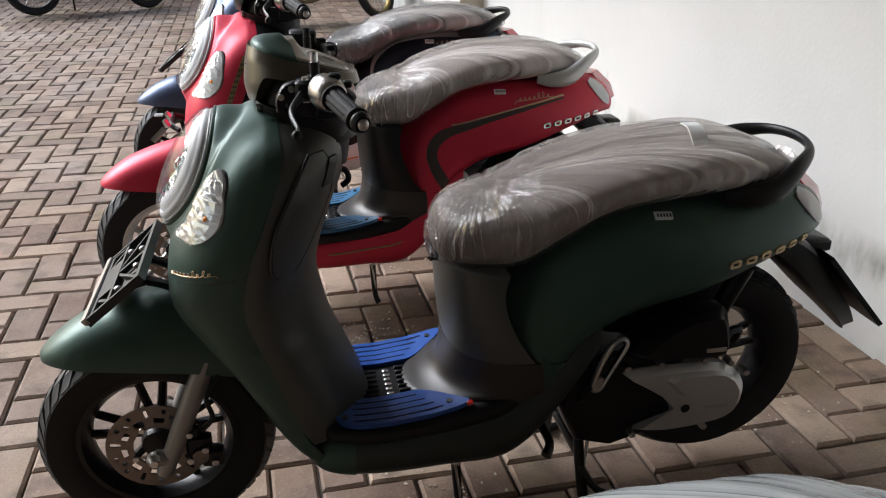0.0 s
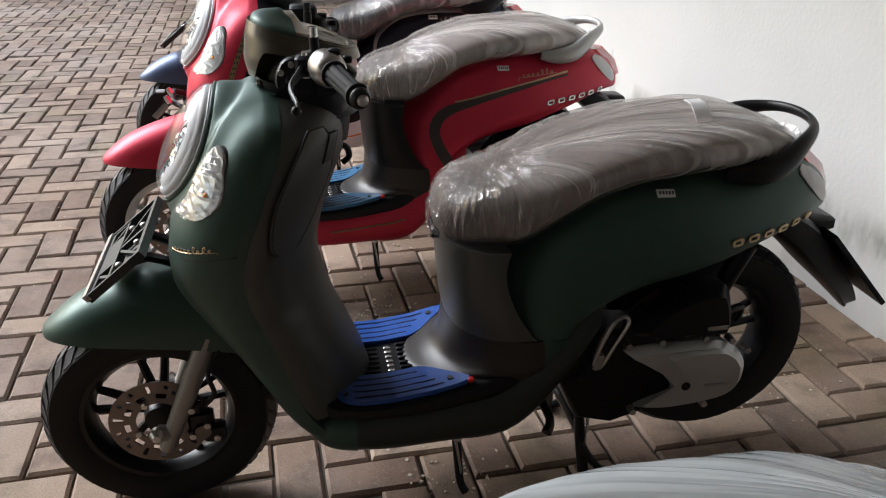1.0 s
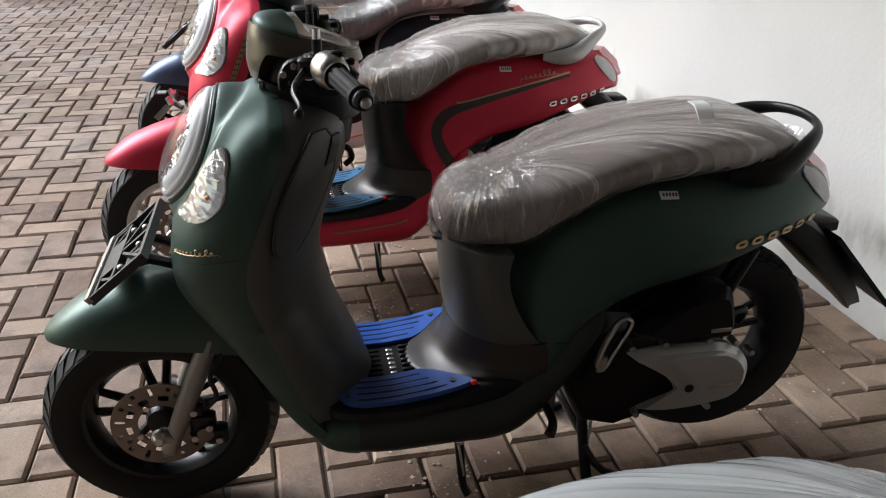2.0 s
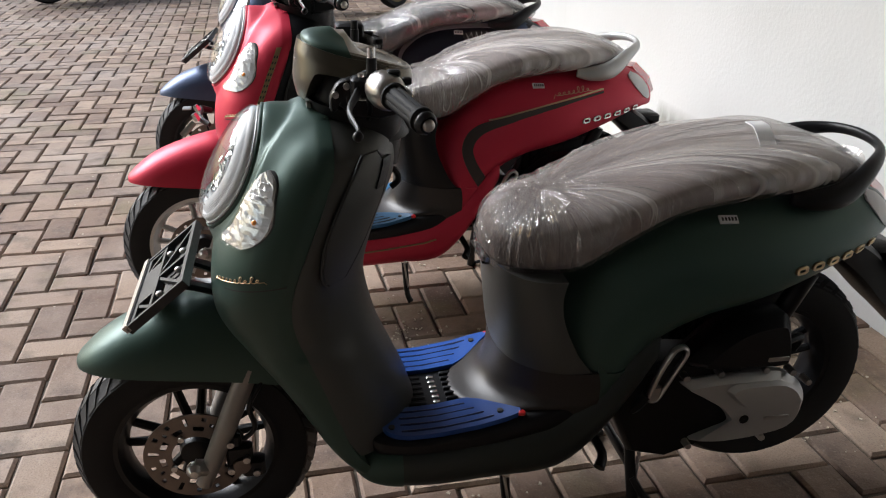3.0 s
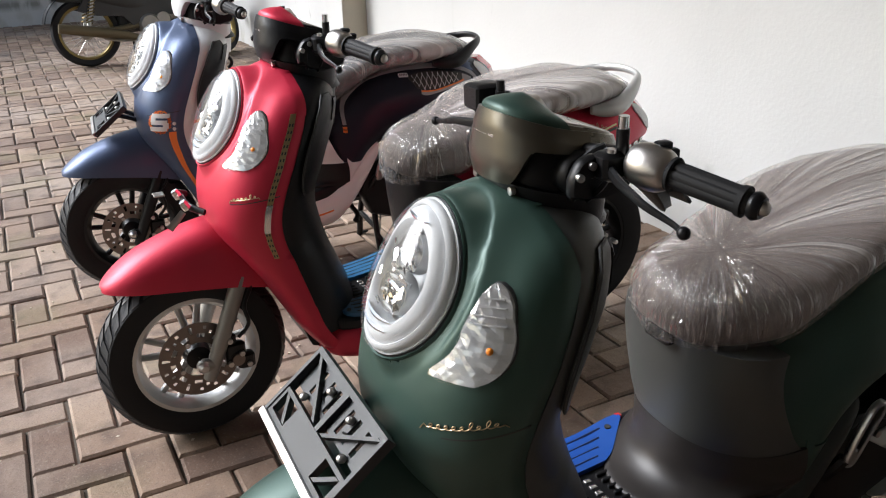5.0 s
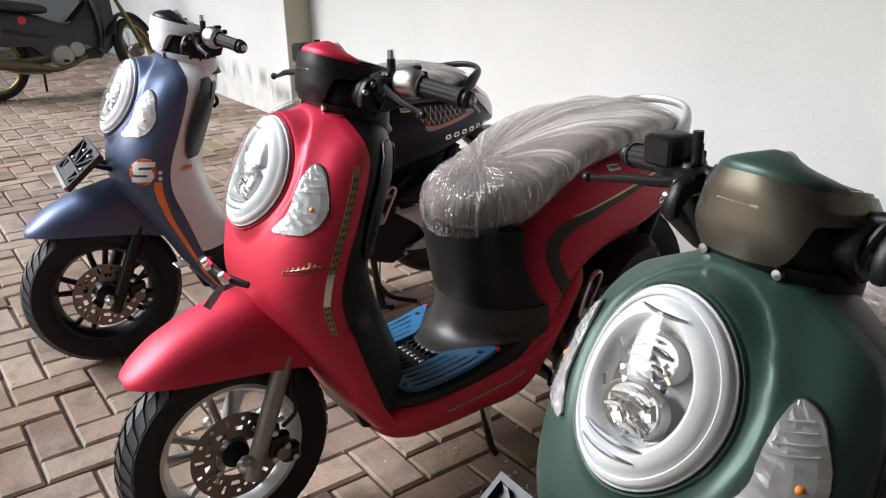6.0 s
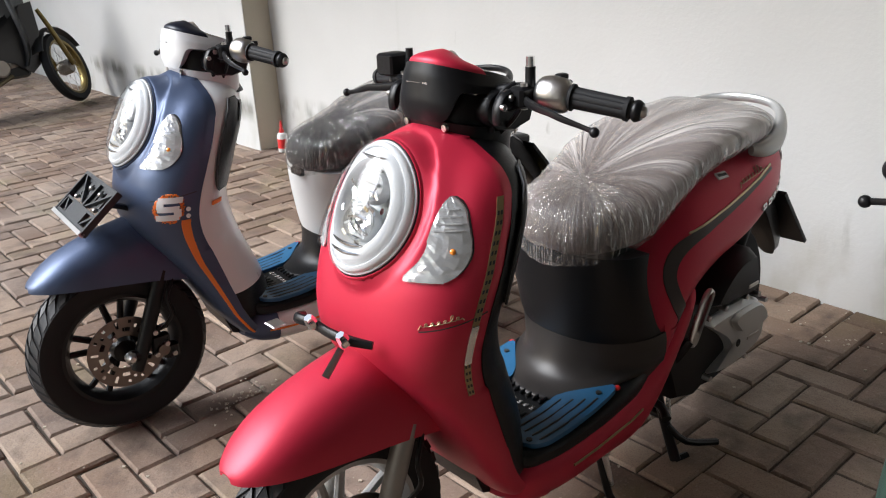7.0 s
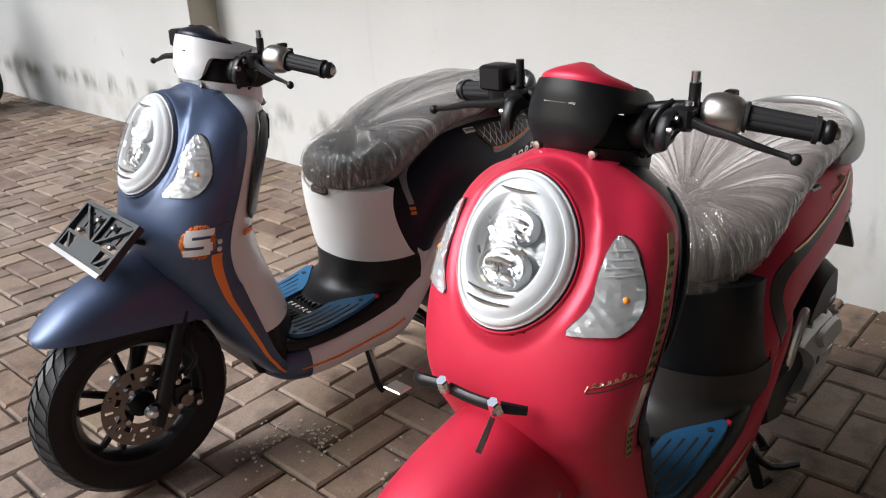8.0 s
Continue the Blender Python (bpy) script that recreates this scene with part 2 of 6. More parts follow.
# clear film whose reflected sky is painted in as a bluish white
M_FILM_SKY_WHITE = film("white_packing_film", (0.66, 0.80), (0.66, 0.71, 0.74), 0.35)
M_SEAT = surface("seat_vinyl_brown", (0.13, 0.10, 0.09), 0.5, vary=0.25, grain=500, bump=0.08)
M_SEAT_BLACK = surface("seat_vinyl_black", (0.03, 0.03, 0.033), 0.5, vary=0.25, grain=500, bump=0.08)
M_MAT = surface("blue_rubber_mat", (0.010, 0.058, 0.27), 0.42, vary=0.25, grain=600)
M_MAT_TEAL = surface("teal_rubber_mat", (0.022, 0.105, 0.22), 0.42, vary=0.3, grain=600)
M_RED_PLUG = surface("red_plug", (0.6, 0.02, 0.02), 0.35, bump=0)
M_WHITE = surface("white_paint", (0.72, 0.72, 0.72), 0.3, coat=0.3, vary=0.03, bump=0)
M_STICKER = surface("white_sticker", (0.78, 0.78, 0.78), 0.5, vary=0.05)
M_INK = surface("dark_print", (0.03, 0.03, 0.03), 0.5)
M_GOLD = surface("gold_badge", (0.55, 0.42, 0.26), 0.3, metal=0.9, vary=0.1, bump=0)
M_GOLD_MATT = surface("gold_stripe", (0.34, 0.26, 0.13), 0.4, metal=0.7, vary=0.2, bump=0)
M_SILVER_BADGE = surface("silver_badge", (0.70, 0.68, 0.66), 0.25, metal=0.9, vary=0.1, bump=0)
M_ORANGE = surface("orange_decal", (0.80, 0.20, 0.02), 0.4, vary=0.1, bump=0)
M_GREY_DECAL = surface("grey_decal", (0.28, 0.285, 0.29), 0.4, vary=0.1)
M_BROWN_TRIM = surface("brown_trim", (0.031, 0.027, 0.025), 0.36, spec=0.4, metal=0.1, vary=0.15, grain=900)
M_WALL = wall_paint("wall_emulsion")
M_PILLAR = surface("pillar_beige", (0.50, 0.46, 0.37), 0.75, vary=0.12, grain=150, blotch=3)
M_DARK_BLOCKER = surface("dark_wall_paint", (0.17, 0.17, 0.165), 0.8, vary=0.2, blotch=3)
M_METER = surface("meter_panel", (0.40, 0.36, 0.31), 0.22, vary=0.25, blotch=30, bump=0)
M_CEILING = surface("ceiling_plaster", (0.34, 0.34, 0.33), 0.8, vary=0.08, blotch=2)
M_PAVER = paver_stone("paver_block", "object")
M_PAVER_FAR = paver_stone("paver_block_joined", "island")
M_SAND = surface("joint_sand", (0.085, 0.068, 0.052), 0.95, vary=0.5, grain=300, blotch=20, bump=0.3)
M_GRIT = surface("pale_grit", (0.46, 0.40, 0.31), 0.9, vary=0.3, grain=200)
M_GOLD_RIM = surface("gold_anodised", (0.20, 0.15, 0.055), 0.4, metal=0.8, vary=0.25)
M_DULL_ALU = surface("dull_aluminium", (0.33, 0.31, 0.28), 0.5, metal=0.7, vary=0.3)
M_BOTTLE_WHITE = surface("bottle_white", (0.75, 0.75, 0.73), 0.4, vary=0.04, bump=0)
M_BOTTLE_RED = surface("bottle_red", (0.65, 0.03, 0.03), 0.4, vary=0.06, bump=0)
M_YELLOW = surface("yellow_plastic", (0.75, 0.62, 0.05), 0.5, vary=0.1)


# ---- mesh helpers ----
def thing(name, label, category, group="", kind=""):
    return tagged(new(name), label, category, group, kind)


def finish(bm, smooth=True, sharp=38):
    bmesh.ops.remove_doubles(bm, verts=bm.verts, dist=1e-5)
    bmesh.ops.recalc_face_normals(bm, faces=bm.faces)
    for f in bm.faces:
        f.smooth = smooth
    if smooth:
        for e in bm.edges:
            e.smooth = not (len(e.link_faces) == 2 and e.calc_face_angle(0) > radians(sharp))


def part(name, bm, material, parent, label="", smooth=True, sharp=38):
    finish(bm, smooth, sharp)
    me = bpy.data.meshes.new(name)
    bm.to_mesh(me)
    bm.free()
    me.materials.append(material)
    ob = new(name, me)
    ob.parent = parent
    if label:
        tagged(ob, label)
    return ob


def loft(rings, caps=True, closed=True, into=None):
    bm = into or bmesh.new()
    vs = [[bm.verts.new(p) for p in r] for r in rings]
    n = len(rings[0])
    for a, b in zip(vs, vs[1:]):
        for i in range(n if closed else n - 1):
            j = (i + 1) % n
            bm.faces.new((a[i], a[j], b[j], b[i]))
    if caps and closed:
        for r in (vs[0], vs[-1]):
            c = bm.verts.new(sum((v.co for v in r), Vector()) / n)
            for i in range(n):
                bm.faces.new((r[i], r[(i + 1) % n], c))
    return bm


def lerp_rows(rows, count):
    """Smoothly resample rows of numbers (first column runs along) to that many rows."""
    rows = [np.array(r, float) for r in rows]
    x = np.array([r[0] for r in rows])
    t = np.linspace(0, len(rows) - 1, count)
    out = []
    for u in t:
        i = min(int(u), len(rows) - 2)
        f = u - i
        p0, p1, p2, p3 = rows[max(i - 1, 0)], rows[i], rows[i + 1], rows[min(i + 2, len(rows) - 1)]
        out.append(0.5 * (2 * p1 + (p2 - p0) * f + (2 * p0 - 5 * p1 + 4 * p2 - p3) * f * f + (3 * p1 - p0 - 3 * p2 + p3) * f ** 3))
    return out


def at_row(rows, key):
    xs = [r[0] for r in rows]
    return [float(np.interp(key, xs, [r[k] for r in rows])) if xs[0] < xs[-1] else float(np.interp(-key, [-x for x in xs], [r[k] for r in rows])) for k in range(1, len(rows[0]))]


def spow(v, p):
    return math.copysign(abs(v) ** p, v)


def tube(points, radius, sides=10, into=None, smooth_steps=6, flat=1.0):
    """A bent bar along points; radius is one number or one for each point."""
    n = len(points)
    rad = radius if isinstance(radius, (list, tuple)) else [radius] * n
    rows = lerp_rows([(i, *p, r) for i, (p, r) in enumerate(zip(points, rad))], (n - 1) * smooth_steps + 1) if n > 2 else [(i, *p, r) for i, (p, r) in enumerate(zip(points, rad))]
    pts, rs = [Vector(r[1:4]) for r in rows], [r[4] for r in rows]
    rings, up = [], None
    for i, p in enumerate(pts):
        d = (pts[min(i + 1, len(pts) - 1)] - pts[max(i - 1, 0)]).normalized()
        if up is None:
            up = d.orthogonal().normalized() if abs(d.z) > 0.9 else (Vector((0, 0, 1)) - d * d.z).normalized()
        up = (up - d * up.dot(d)).normalized()
        side = d.cross(up)
        rings.append([p + (up * math.cos(a) + side * math.sin(a) * flat) * rs[i] for a in [2 * math.pi * k / sides for k in range(sides)]])
    return loft(rings, into=into)


def revolve(profile, axis="y", center=(0, 0, 0), n=48, into=None, a0=0.0, a1=2 * math.pi):
    """A turned body: profile of (radius, along), round an axis through center. A whole turn closes on itself."""
    bm = into or bmesh.new()
    whole = abs(a1 - a0 - 2 * math.pi) < 1e-6
    rings = []
    for k in range(n if whole else n + 1):
        a = a0 + (a1 - a0) * k / n
        ring = []
        for r, s in profile:
            u, v = r * math.cos(a), r * math.sin(a)
            p = {"y": (u, s, v), "z": (u, v, s), "x": (s, u, v)}[axis]
            ring.append(bm.verts.new(Vector(p) + Vector(center)))
        rings.append(ring)
    m = len(profile)
    for k in range(len(rings) if whole else len(rings) - 1):
        a, b = rings[k], rings[(k + 1) % len(rings)]
        for i in range(m - 1):
            bm.faces.new((a[i], a[i + 1], b[i + 1], b[i]))
    return bm


def prism(outline, axis, lo, hi, into=None, bevel=0.0, taper=1.0):
    """A plate: an outline of two numbers a corner, pushed along an axis from lo to hi, with a bevelled rim."""
    bm = into or bmesh.new()
    cx, cy = sum(p[0] for p in outline) / len(outline), sum(p[1] for p in outline) / len(outline)

    def place(p, s, k):
        u, v = cx + (p[0] - cx) * k, cy + (p[1] - cy) * k
        return {"y": (u, s, v), "z": (u, v, s), "x": (s, u, v)}[axis]

    span = max(max(abs(p[0] - cx), abs(p[1] - cy)) for p in outline)
    k = 1 - bevel / span if span else 1
    lv = [(lo, k), (lo + math.copysign(bevel, hi - lo), 1), (hi - math.copysign(bevel, hi - lo), taper), (hi, k * taper)] if bevel else [(lo, 1), (hi, taper)]
    return loft([[place(p, s, q) for p in outline] for s, q in lv], into=bm)


def rounded(outline, times=2):
    """The same outline with its corners cut twice over, so that it runs in curves."""
    for _ in range(times):
        nxt = []
        for p, q in zip(outline, outline[1:] + outline[:1]):
            nxt += [(p[0] * 0.8 + q[0] * 0.2, p[1] * 0.8 + q[1] * 0.2), (p[0] * 0.2 + q[0] * 0.8, p[1] * 0.2 + q[1] * 0.8)]
        outline = nxt
    return outline


def block(lo, hi, bevel=0.003, into=None):
    """A box with its upright and level edges rounded off."""
    x0, y0, z0 = lo
    x1, y1, z1 = hi
    b = min(bevel, (x1 - x0) / 3, (y1 - y0) / 3, (z1 - z0) / 3)
    rect = lambda d: [(x0 + d, y0 + d + b), (x0 + d + b, y0 + d), (x1 - d - b, y0 + d), (x1 - d, y0 + d + b), (x1 - d, y1 - d - b), (x1 - d - b, y1 - d), (x0 + d + b, y1 - d), (x0 + d, y1 - d - b)]
    rings = [[(x, y, z) for x, y in rect(d)] for d, z in ((b, z0), (0, z0 + b), (0, z1 - b), (b, z1))]
    return loft(rings, into=into)


def ball(center, r, into=None, squash=(1, 1, 1), n=12):
    prof = [(max(1e-4, math.cos(a)) * r, math.sin(a) * r) for a in [(-0.5 + k / 8) * math.pi for k in range(9)]]
    bm = into or bmesh.new()
    tmp = revolve(prof, "z", (0, 0, 0), n)
    mp = {v: bm.verts.new((v.co.x * squash[0] + center[0], v.co.y * squash[1] + center[1], v.co.z * squash[2] + center[2])) for v in tmp.verts}
    for f in tmp.faces:
        bm.faces.new([mp[v] for v in f.verts])
    tmp.free()
    return bm


# ---- scooter ----
KS = 1.05          # all scooter sizes below are in scooter units of 1.05 m
# height, front on the middle line, rear edge of the painted panel, half width, squareness
COWL = [
    (0.930, 0.262, 0.275, 0.022, 2.0), (0.922, 0.234, 0.278, 0.048, 2.0), (0.908, 0.204, 0.281, 0.084, 2.05), (0.892, 0.178, 0.284, 0.115, 2.1), (0.870, 0.157, 0.287, 0.151, 2.2), (0.840, 0.139, 0.284, 0.175, 2.3),
    (0.800, 0.119, 0.271, 0.188, 2.4), (0.760, 0.102, 0.254, 0.194, 2.45), (0.720, 0.087, 0.239, 0.198, 2.5), (0.670, 0.073, 0.220, 0.196, 2.6), (0.620, 0.065, 0.207, 0.190, 2.7), (0.575, 0.066, 0.205, 0.180, 2.8),
    (0.540, 0.080, 0.212, 0.173, 2.9), (0.505, 0.104, 0.224, 0.167, 3.2), (0.460, 0.138, 0.238, 0.163, 3.8), (0.410, 0.170, 0.255, 0.163, 3.8), (0.350, 0.205, 0.275, 0.164, 3.8), (0.290, 0.238, 0.297, 0.164, 3.8), (0.235, 0.276, 0.335, 0.158, 3.8), (0.195, 0.318, 0.375, 0.145, 3.8)]
# height, front edge, rear face, half width, squareness
SHIELD = [
    (0.916, 0.272, 0.345, 0.055, 2.2), (0.898, 0.279, 0.383, 0.098, 1.9), (0.868, 0.283, 0.402, 0.148, 1.8), (0.838, 0.279, 0.406, 0.174, 1.75), (0.790, 0.263, 0.398, 0.190, 1.7), (0.730, 0.238, 0.374, 0.198, 1.65),
    (0.660, 0.212, 0.350, 0.196, 1.65), (0.600, 0.200, 0.338, 0.186, 1.7), (0.540, 0.207, 0.347, 0.174, 1.8), (0.480, 0.228, 0.364, 0.166, 1.85), (0.420, 0.248, 0.390, 0.164, 1.8), (0.360, 0.268, 0.416, 0.165, 1.65),
    (0.315, 0.286, 0.432, 0.165, 1.5), (0.270, 0.310, 0.440, 0.158, 1.5)]
# along, half width, lower edge, upper edge
BODY = [
    (0.672, 0.120, 0.215, 0.574), (0.700, 0.132, 0.215, 0.588), (0.730, 0.148, 0.220, 0.602), (0.760, 0.162, 0.235, 0.622), (0.790, 0.169, 0.272, 0.648), (0.825, 0.172, 0.336, 0.680), (0.860, 0.175, 0.394, 0.703), (0.910, 0.178, 0.440, 0.722),
    (0.990, 0.180, 0.480, 0.737), (1.070, 0.179, 0.500, 0.744), (1.140, 0.174, 0.520, 0.748), (1.210, 0.162, 0.546, 0.749), (1.280, 0.142, 0.572, 0.745), (1.340, 0.115, 0.594, 0.732), (1.390, 0.080, 0.604, 0.704), (1.422, 0.046, 0.606, 0.668), (1.436, 0.018, 0.616, 0.640)]
# along, half width, underside, top on the middle line
SEAT = [
    (0.580, 0.046, 0.614, 0.650), (0.590, 0.082, 0.606, 0.675), (0.612, 0.107, 0.601, 0.699), (0.648, 0.128, 0.600, 0.715), (0.692, 0.143, 0.601, 0.726), (0.736, 0.151, 0.607, 0.738), (0.800, 0.158, 0.646, 0.765),
    (0.880, 0.161, 0.695, 0.791), (0.960, 0.161, 0.720, 0.812), (1.050, 0.158, 0.731, 0.824), (1.130, 0.151, 0.738, 0.828), (1.210, 0.137, 0.742, 0.820), (1.275, 0.113, 0.745, 0.799), (1.315, 0.080, 0.749, 0.775), (1.332, 0.044, 0.755, 0.759)]
# along, half width, underside, upper edge
SILL = [
    (0.300, 0.132, 0.200, 0.262), (0.325, 0.156, 0.183, 0.274), (0.360, 0.167, 0.171, 0.282), (0.410, 0.171, 0.163, 0.284), (0.470, 0.173, 0.160, 0.286), (0.540, 0.174, 0.162, 0.294), (0.600, 0.174, 0.162, 0.306), (0.660, 0.173, 0.158, 0.318),
    (0.715, 0.172, 0.166, 0.336), (0.760, 0.171, 0.196, 0.366), (0.800, 0.1715, 0.240, 0.410), (0.840, 0.172, 0.298, 0.456), (0.875, 0.172, 0.360, 0.490), (0.900, 0.166, 0.404, 0.500)]


def cowl_x(z, y):
    f, e, w, n = at_row(COWL, z)
    q = min(1.0, abs(y) / w)
    return e - (e - f) * max(0.0, 1 - q ** n) ** (1 / n)


LAMP_C, LAMP_OUT, LAMP_UP = Vector((0.125, 0, 0.808)), Vector((-0.888, 0, 0.460)).normalized(), Vector((0.460, 0, 0.888)).normalized()


def lamp_wrap(y):
    """How far the lamp's rim stands before its middle plane: its sides draw back round the nose."""
    return 0.006 - 0.020 * (y / 0.096) ** 2


@functools.lru_cache(None)
def lamp_off(k, a):
    """How far the painted front lies before (or behind, minus) the lamp's plane at k lamp radii and angle a."""
    p = LAMP_C + LAMP_UP * (0.114 * k * math.sin(a)) + Vector((0, 0.096 * k * math.cos(a), 0))
    lo, hi = -0.16, 0.08
    for _ in range(24):
        mid = (lo + hi) / 2
        c = p + LAMP_OUT * mid
        lo, hi = (lo, mid) if c.x < cowl_x(c.z, c.y) else (mid, hi)
    return lo


@functools.lru_cache(None)
def lamp_edge(a):
    """Where the swelling round the lamp runs out into the painted front, in lamp radii."""
    return 1.22 + min(0.26, max(0.0, -lamp_off(1.15, a)) * 3.0)


def cowl_at(z, a, out=0.0):
    """A point of the painted front at a height and an angle from the middle (degrees, minus is the scooter's left)."""
    f, e, w, n = at_row(COWL, z)
    s, c = math.sin(radians(a)), math.cos(radians(a))
    d = Vector((-c, s, 0.25)).normalized() * out
    return Vector((e - (e - f) * abs(c) ** (2 / n), spow(s, 2 / n) * w, z)) + d


def shield_at(z, a, out=0.0):
    """A point of the leg shield's rear face; the angle runs from the middle to the left (minus) or right edge."""
    f, e, w, n = at_row(SHIELD, z)
    s, c = math.sin(radians(a)), math.cos(radians(a))
    d = Vector((c, s, 0.1)).normalized() * out
    return Vector((f + (e - f) * abs(c) ** (2 / n), spow(s, 2 / n) * w, z)) + d


WAIST = 0.36       # how far up a flank is widest


def body_at(x, a, out=0.0):
    """A point of the rear body's left side; the angle goes from the underside (-90) to the top (90)."""
    w, lo, hi = at_row(BODY, x)
    s, c = math.sin(radians(a)), math.cos(radians(a))
    mid = lo + WAIST * (hi - lo)
    return Vector((x, -(abs(c) ** 0.72) * w - c * out, mid + spow(s, 0.8) * ((hi - mid) if s > 0 else (mid - lo)) + s * out))


def body_z(x, z, out=0.0):
    """A point of the rear body's left side at a place along it and a height."""
    w, lo, hi = at_row(BODY, x)
    mid = lo + WAIST * (hi - lo)
    q = (z - mid) / ((hi - mid) if z > mid else (mid - lo))
    return body_at(x, math.degrees(math.asin(max(-1.0, min(1.0, spow(q, 1.25))))), out)


def patch(f, us, span, out=0.003, back=-0.004, cols=6, dome=0.0):
    """A thin shaped piece that lies on a curved surface f(u, v, out); span(u) gives the v on either side."""
    bm = bmesh.new()
    front, rear = [], []
    for u in us:
        v0, v1 = span(u)
        fr, bk = [], []
        for k in range(cols + 1):
            q = k / cols
            v = v0 + (v1 - v0) * q
            fr.append(bm.verts.new(f(u, v, out + dome * math.sin(math.pi * q))))
            bk.append(bm.verts.new(f(u, v, back)))
        front.append(fr), rear.append(bk)
    for g, flip in ((front, 0), (rear, 1)):
        for a, b in zip(g, g[1:]):
            for i in range(cols):
                bm.faces.new((a[i], a[i + 1], b[i + 1], b[i]))
    for i in range(len(us) - 1):
        for k in (0, cols):
            bm.faces.new((front[i][k], front[i + 1][k], rear[i + 1][k], rear[i][k]))
    for i in range(cols):
        for g in (0, -1):
            bm.faces.new((front[g][i], front[g][i + 1], rear[g][i + 1], rear[g][i]))
    return bm


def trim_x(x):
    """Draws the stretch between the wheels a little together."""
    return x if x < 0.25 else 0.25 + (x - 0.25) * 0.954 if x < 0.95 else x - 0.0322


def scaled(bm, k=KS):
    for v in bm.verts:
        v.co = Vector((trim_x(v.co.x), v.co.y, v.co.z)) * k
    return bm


def tyre_profile(r, w, rim):
    """The closed section of a tyre: tread, shoulders, walls and bead."""
    h = w / 2
    return [(rim, -h * 0.62), (rim + 0.006, -h * 0.80), (rim + (r - rim) * 0.45, -h * 1.0), (rim + (r - rim) * 0.75, -h * 0.96), (r - 0.013, -h * 0.76), (r - 0.004, -h * 0.42), (r, 0),
            (r - 0.004, h * 0.42), (r - 0.013, h * 0.76), (rim + (r - rim) * 0.75, h * 0.96), (rim + (r - rim) * 0.45, h * 1.0), (rim + 0.006, h * 0.80), (rim, h * 0.62)]


def tread(r, w, center, proud, count=38):
    """Slanted rubber blocks round a tyre, with the grooves left open between them."""
    bm = bmesh.new()
    h = w / 2
    for k in range(count):
        for side in (-1, 1):
            a0 = 2 * math.pi * (k + (0.5 if side > 0 else 0)) / count
            for s0, s1, r0, r1 in ((0.05, 0.44, r, r - 0.004), (0.47, 0.90, r - 0.005, r - 0.020)):
                pts = []
                for da, s, rr in ((-0.33, s0, r0), (0.33, s0, r0), (0.33, s1, r1), (-0.33, s1, r1)):
                    a = a0 + (da + s * 1.5) * 2 * math.pi / count
                    pts.append((a, side * s * h, rr))
                ring = [[(center[0] + (rr + d) * math.cos(a), center[1] + y, center[2] + (rr + d) * math.sin(a)) for a, y, rr in pts] for d in (-0.004, proud)]
                loft(ring, into=bm)
    return bm


def wheel(parent, pt, center, r, w, rim_r, rim_mat, spokes, disc=True):
    """A cast wheel: tyre with tread, rim, spokes in pairs, hub and, on the front, the drilled brake disc."""
    wh = pt("wheel", revolve(tyre_profile(r - 0.003, w, rim_r), "y", center, 64), M_RUBBER, parent, "black rubber tyre on a cast wheel")
    pt("tread", tread(r - 0.003, w, center, 0.0042 if disc else 0.0020), M_TREAD_SHEEN, wh, smooth=False)
    h = w * 0.36
    prof = [(rim_r + 0.006, -h), (rim_r + 0.007, -h * 1.08), (rim_r - 0.004, -h * 1.05), (rim_r - 0.012, -h * 0.7), (rim_r - 0.020, -h * 0.3), (rim_r - 0.020, h * 0.3), (rim_r - 0.012, h * 0.7), (rim_r - 0.004, h * 1.05), (rim_r + 0.007, h * 1.08), (rim_r + 0.006, h), (rim_r + 0.006, -h)]
    pt("rim", revolve(prof, "y", center, 64), rim_mat, wh)
    hub = revolve([(0.001, -0.045), (0.030, -0.045), (0.034, -0.030), (0.034, 0.030), (0.028, 0.045), (0.001, 0.045)], "y", center, 24)
    pt("hub", hub, M_BLACK_METAL, wh)
    for k in range(spokes):
        bm = bmesh.new()
        for off in (-0.20, 0.20):
            a = 2 * math.pi * k / spokes + 0.35
            p0 = (center[0] + 0.026 * math.cos(a + off), center[1], center[2] + 0.026 * math.sin(a + off))
            b2 = a + off * 0.95
            p1 = (center[0] + (rim_r - 0.014) * math.cos(b2), center[1], center[2] + (rim_r - 0.014) * math.sin(b2))
            tube([p0, p1], [0.0105, 0.0085], 8, bm, flat=1.0)
        pt("spoke", bm, rim_mat, wh)
    if disc:
        y = center[1] - 0.050
        dm = bmesh.new()
        n = 60
        rad = (0.046, 0.058, 0.070, 0.080, 0.090, 0.098)
        g = [[[dm.verts.new((center[0] + q * math.cos(2 * math.pi * k / n), y + s, center[2] + q * math.sin(2 * math.pi * k / n))) for q in rad] for k in range(n)] for s in (-0.002, 0.002)]
        for s in (0, 1):
            for k in range(n):
                for i in range(5):
                    if (i == 3 and k % 4 == 0) or (i == 1 and k % 6 in (0, 1, 2)) or (i == 2 and k % 6 == 4):
                        continue
                    a, b = g[s][k], g[s][(k + 1) % n]
                    dm.faces.new((a[i], a[i + 1], b[i + 1], b[i]))
        for k in range(n):
            for i in (0, 5):
                dm.faces.new((g[0][k][i], g[0][(k + 1) % n][i], g[1][(k + 1) % n][i], g[1][k][i]))
        pt("brake_disc", dm, M_DISC, wh, "drilled brown steel brake disc", smooth=False)
        for k in range(4):
            a = 2 * math.pi * k / 4 + 0.5
            pt("bolt", revolve([(0.0005, y - 0.008), (0.006, y - 0.008), (0.006, y), (0.0005, y)], "y", (center[0] + 0.050 * math.cos(a), 0, center[2] + 0.050 * math.sin(a)), 8), M_STEEL, wh)
    return wh


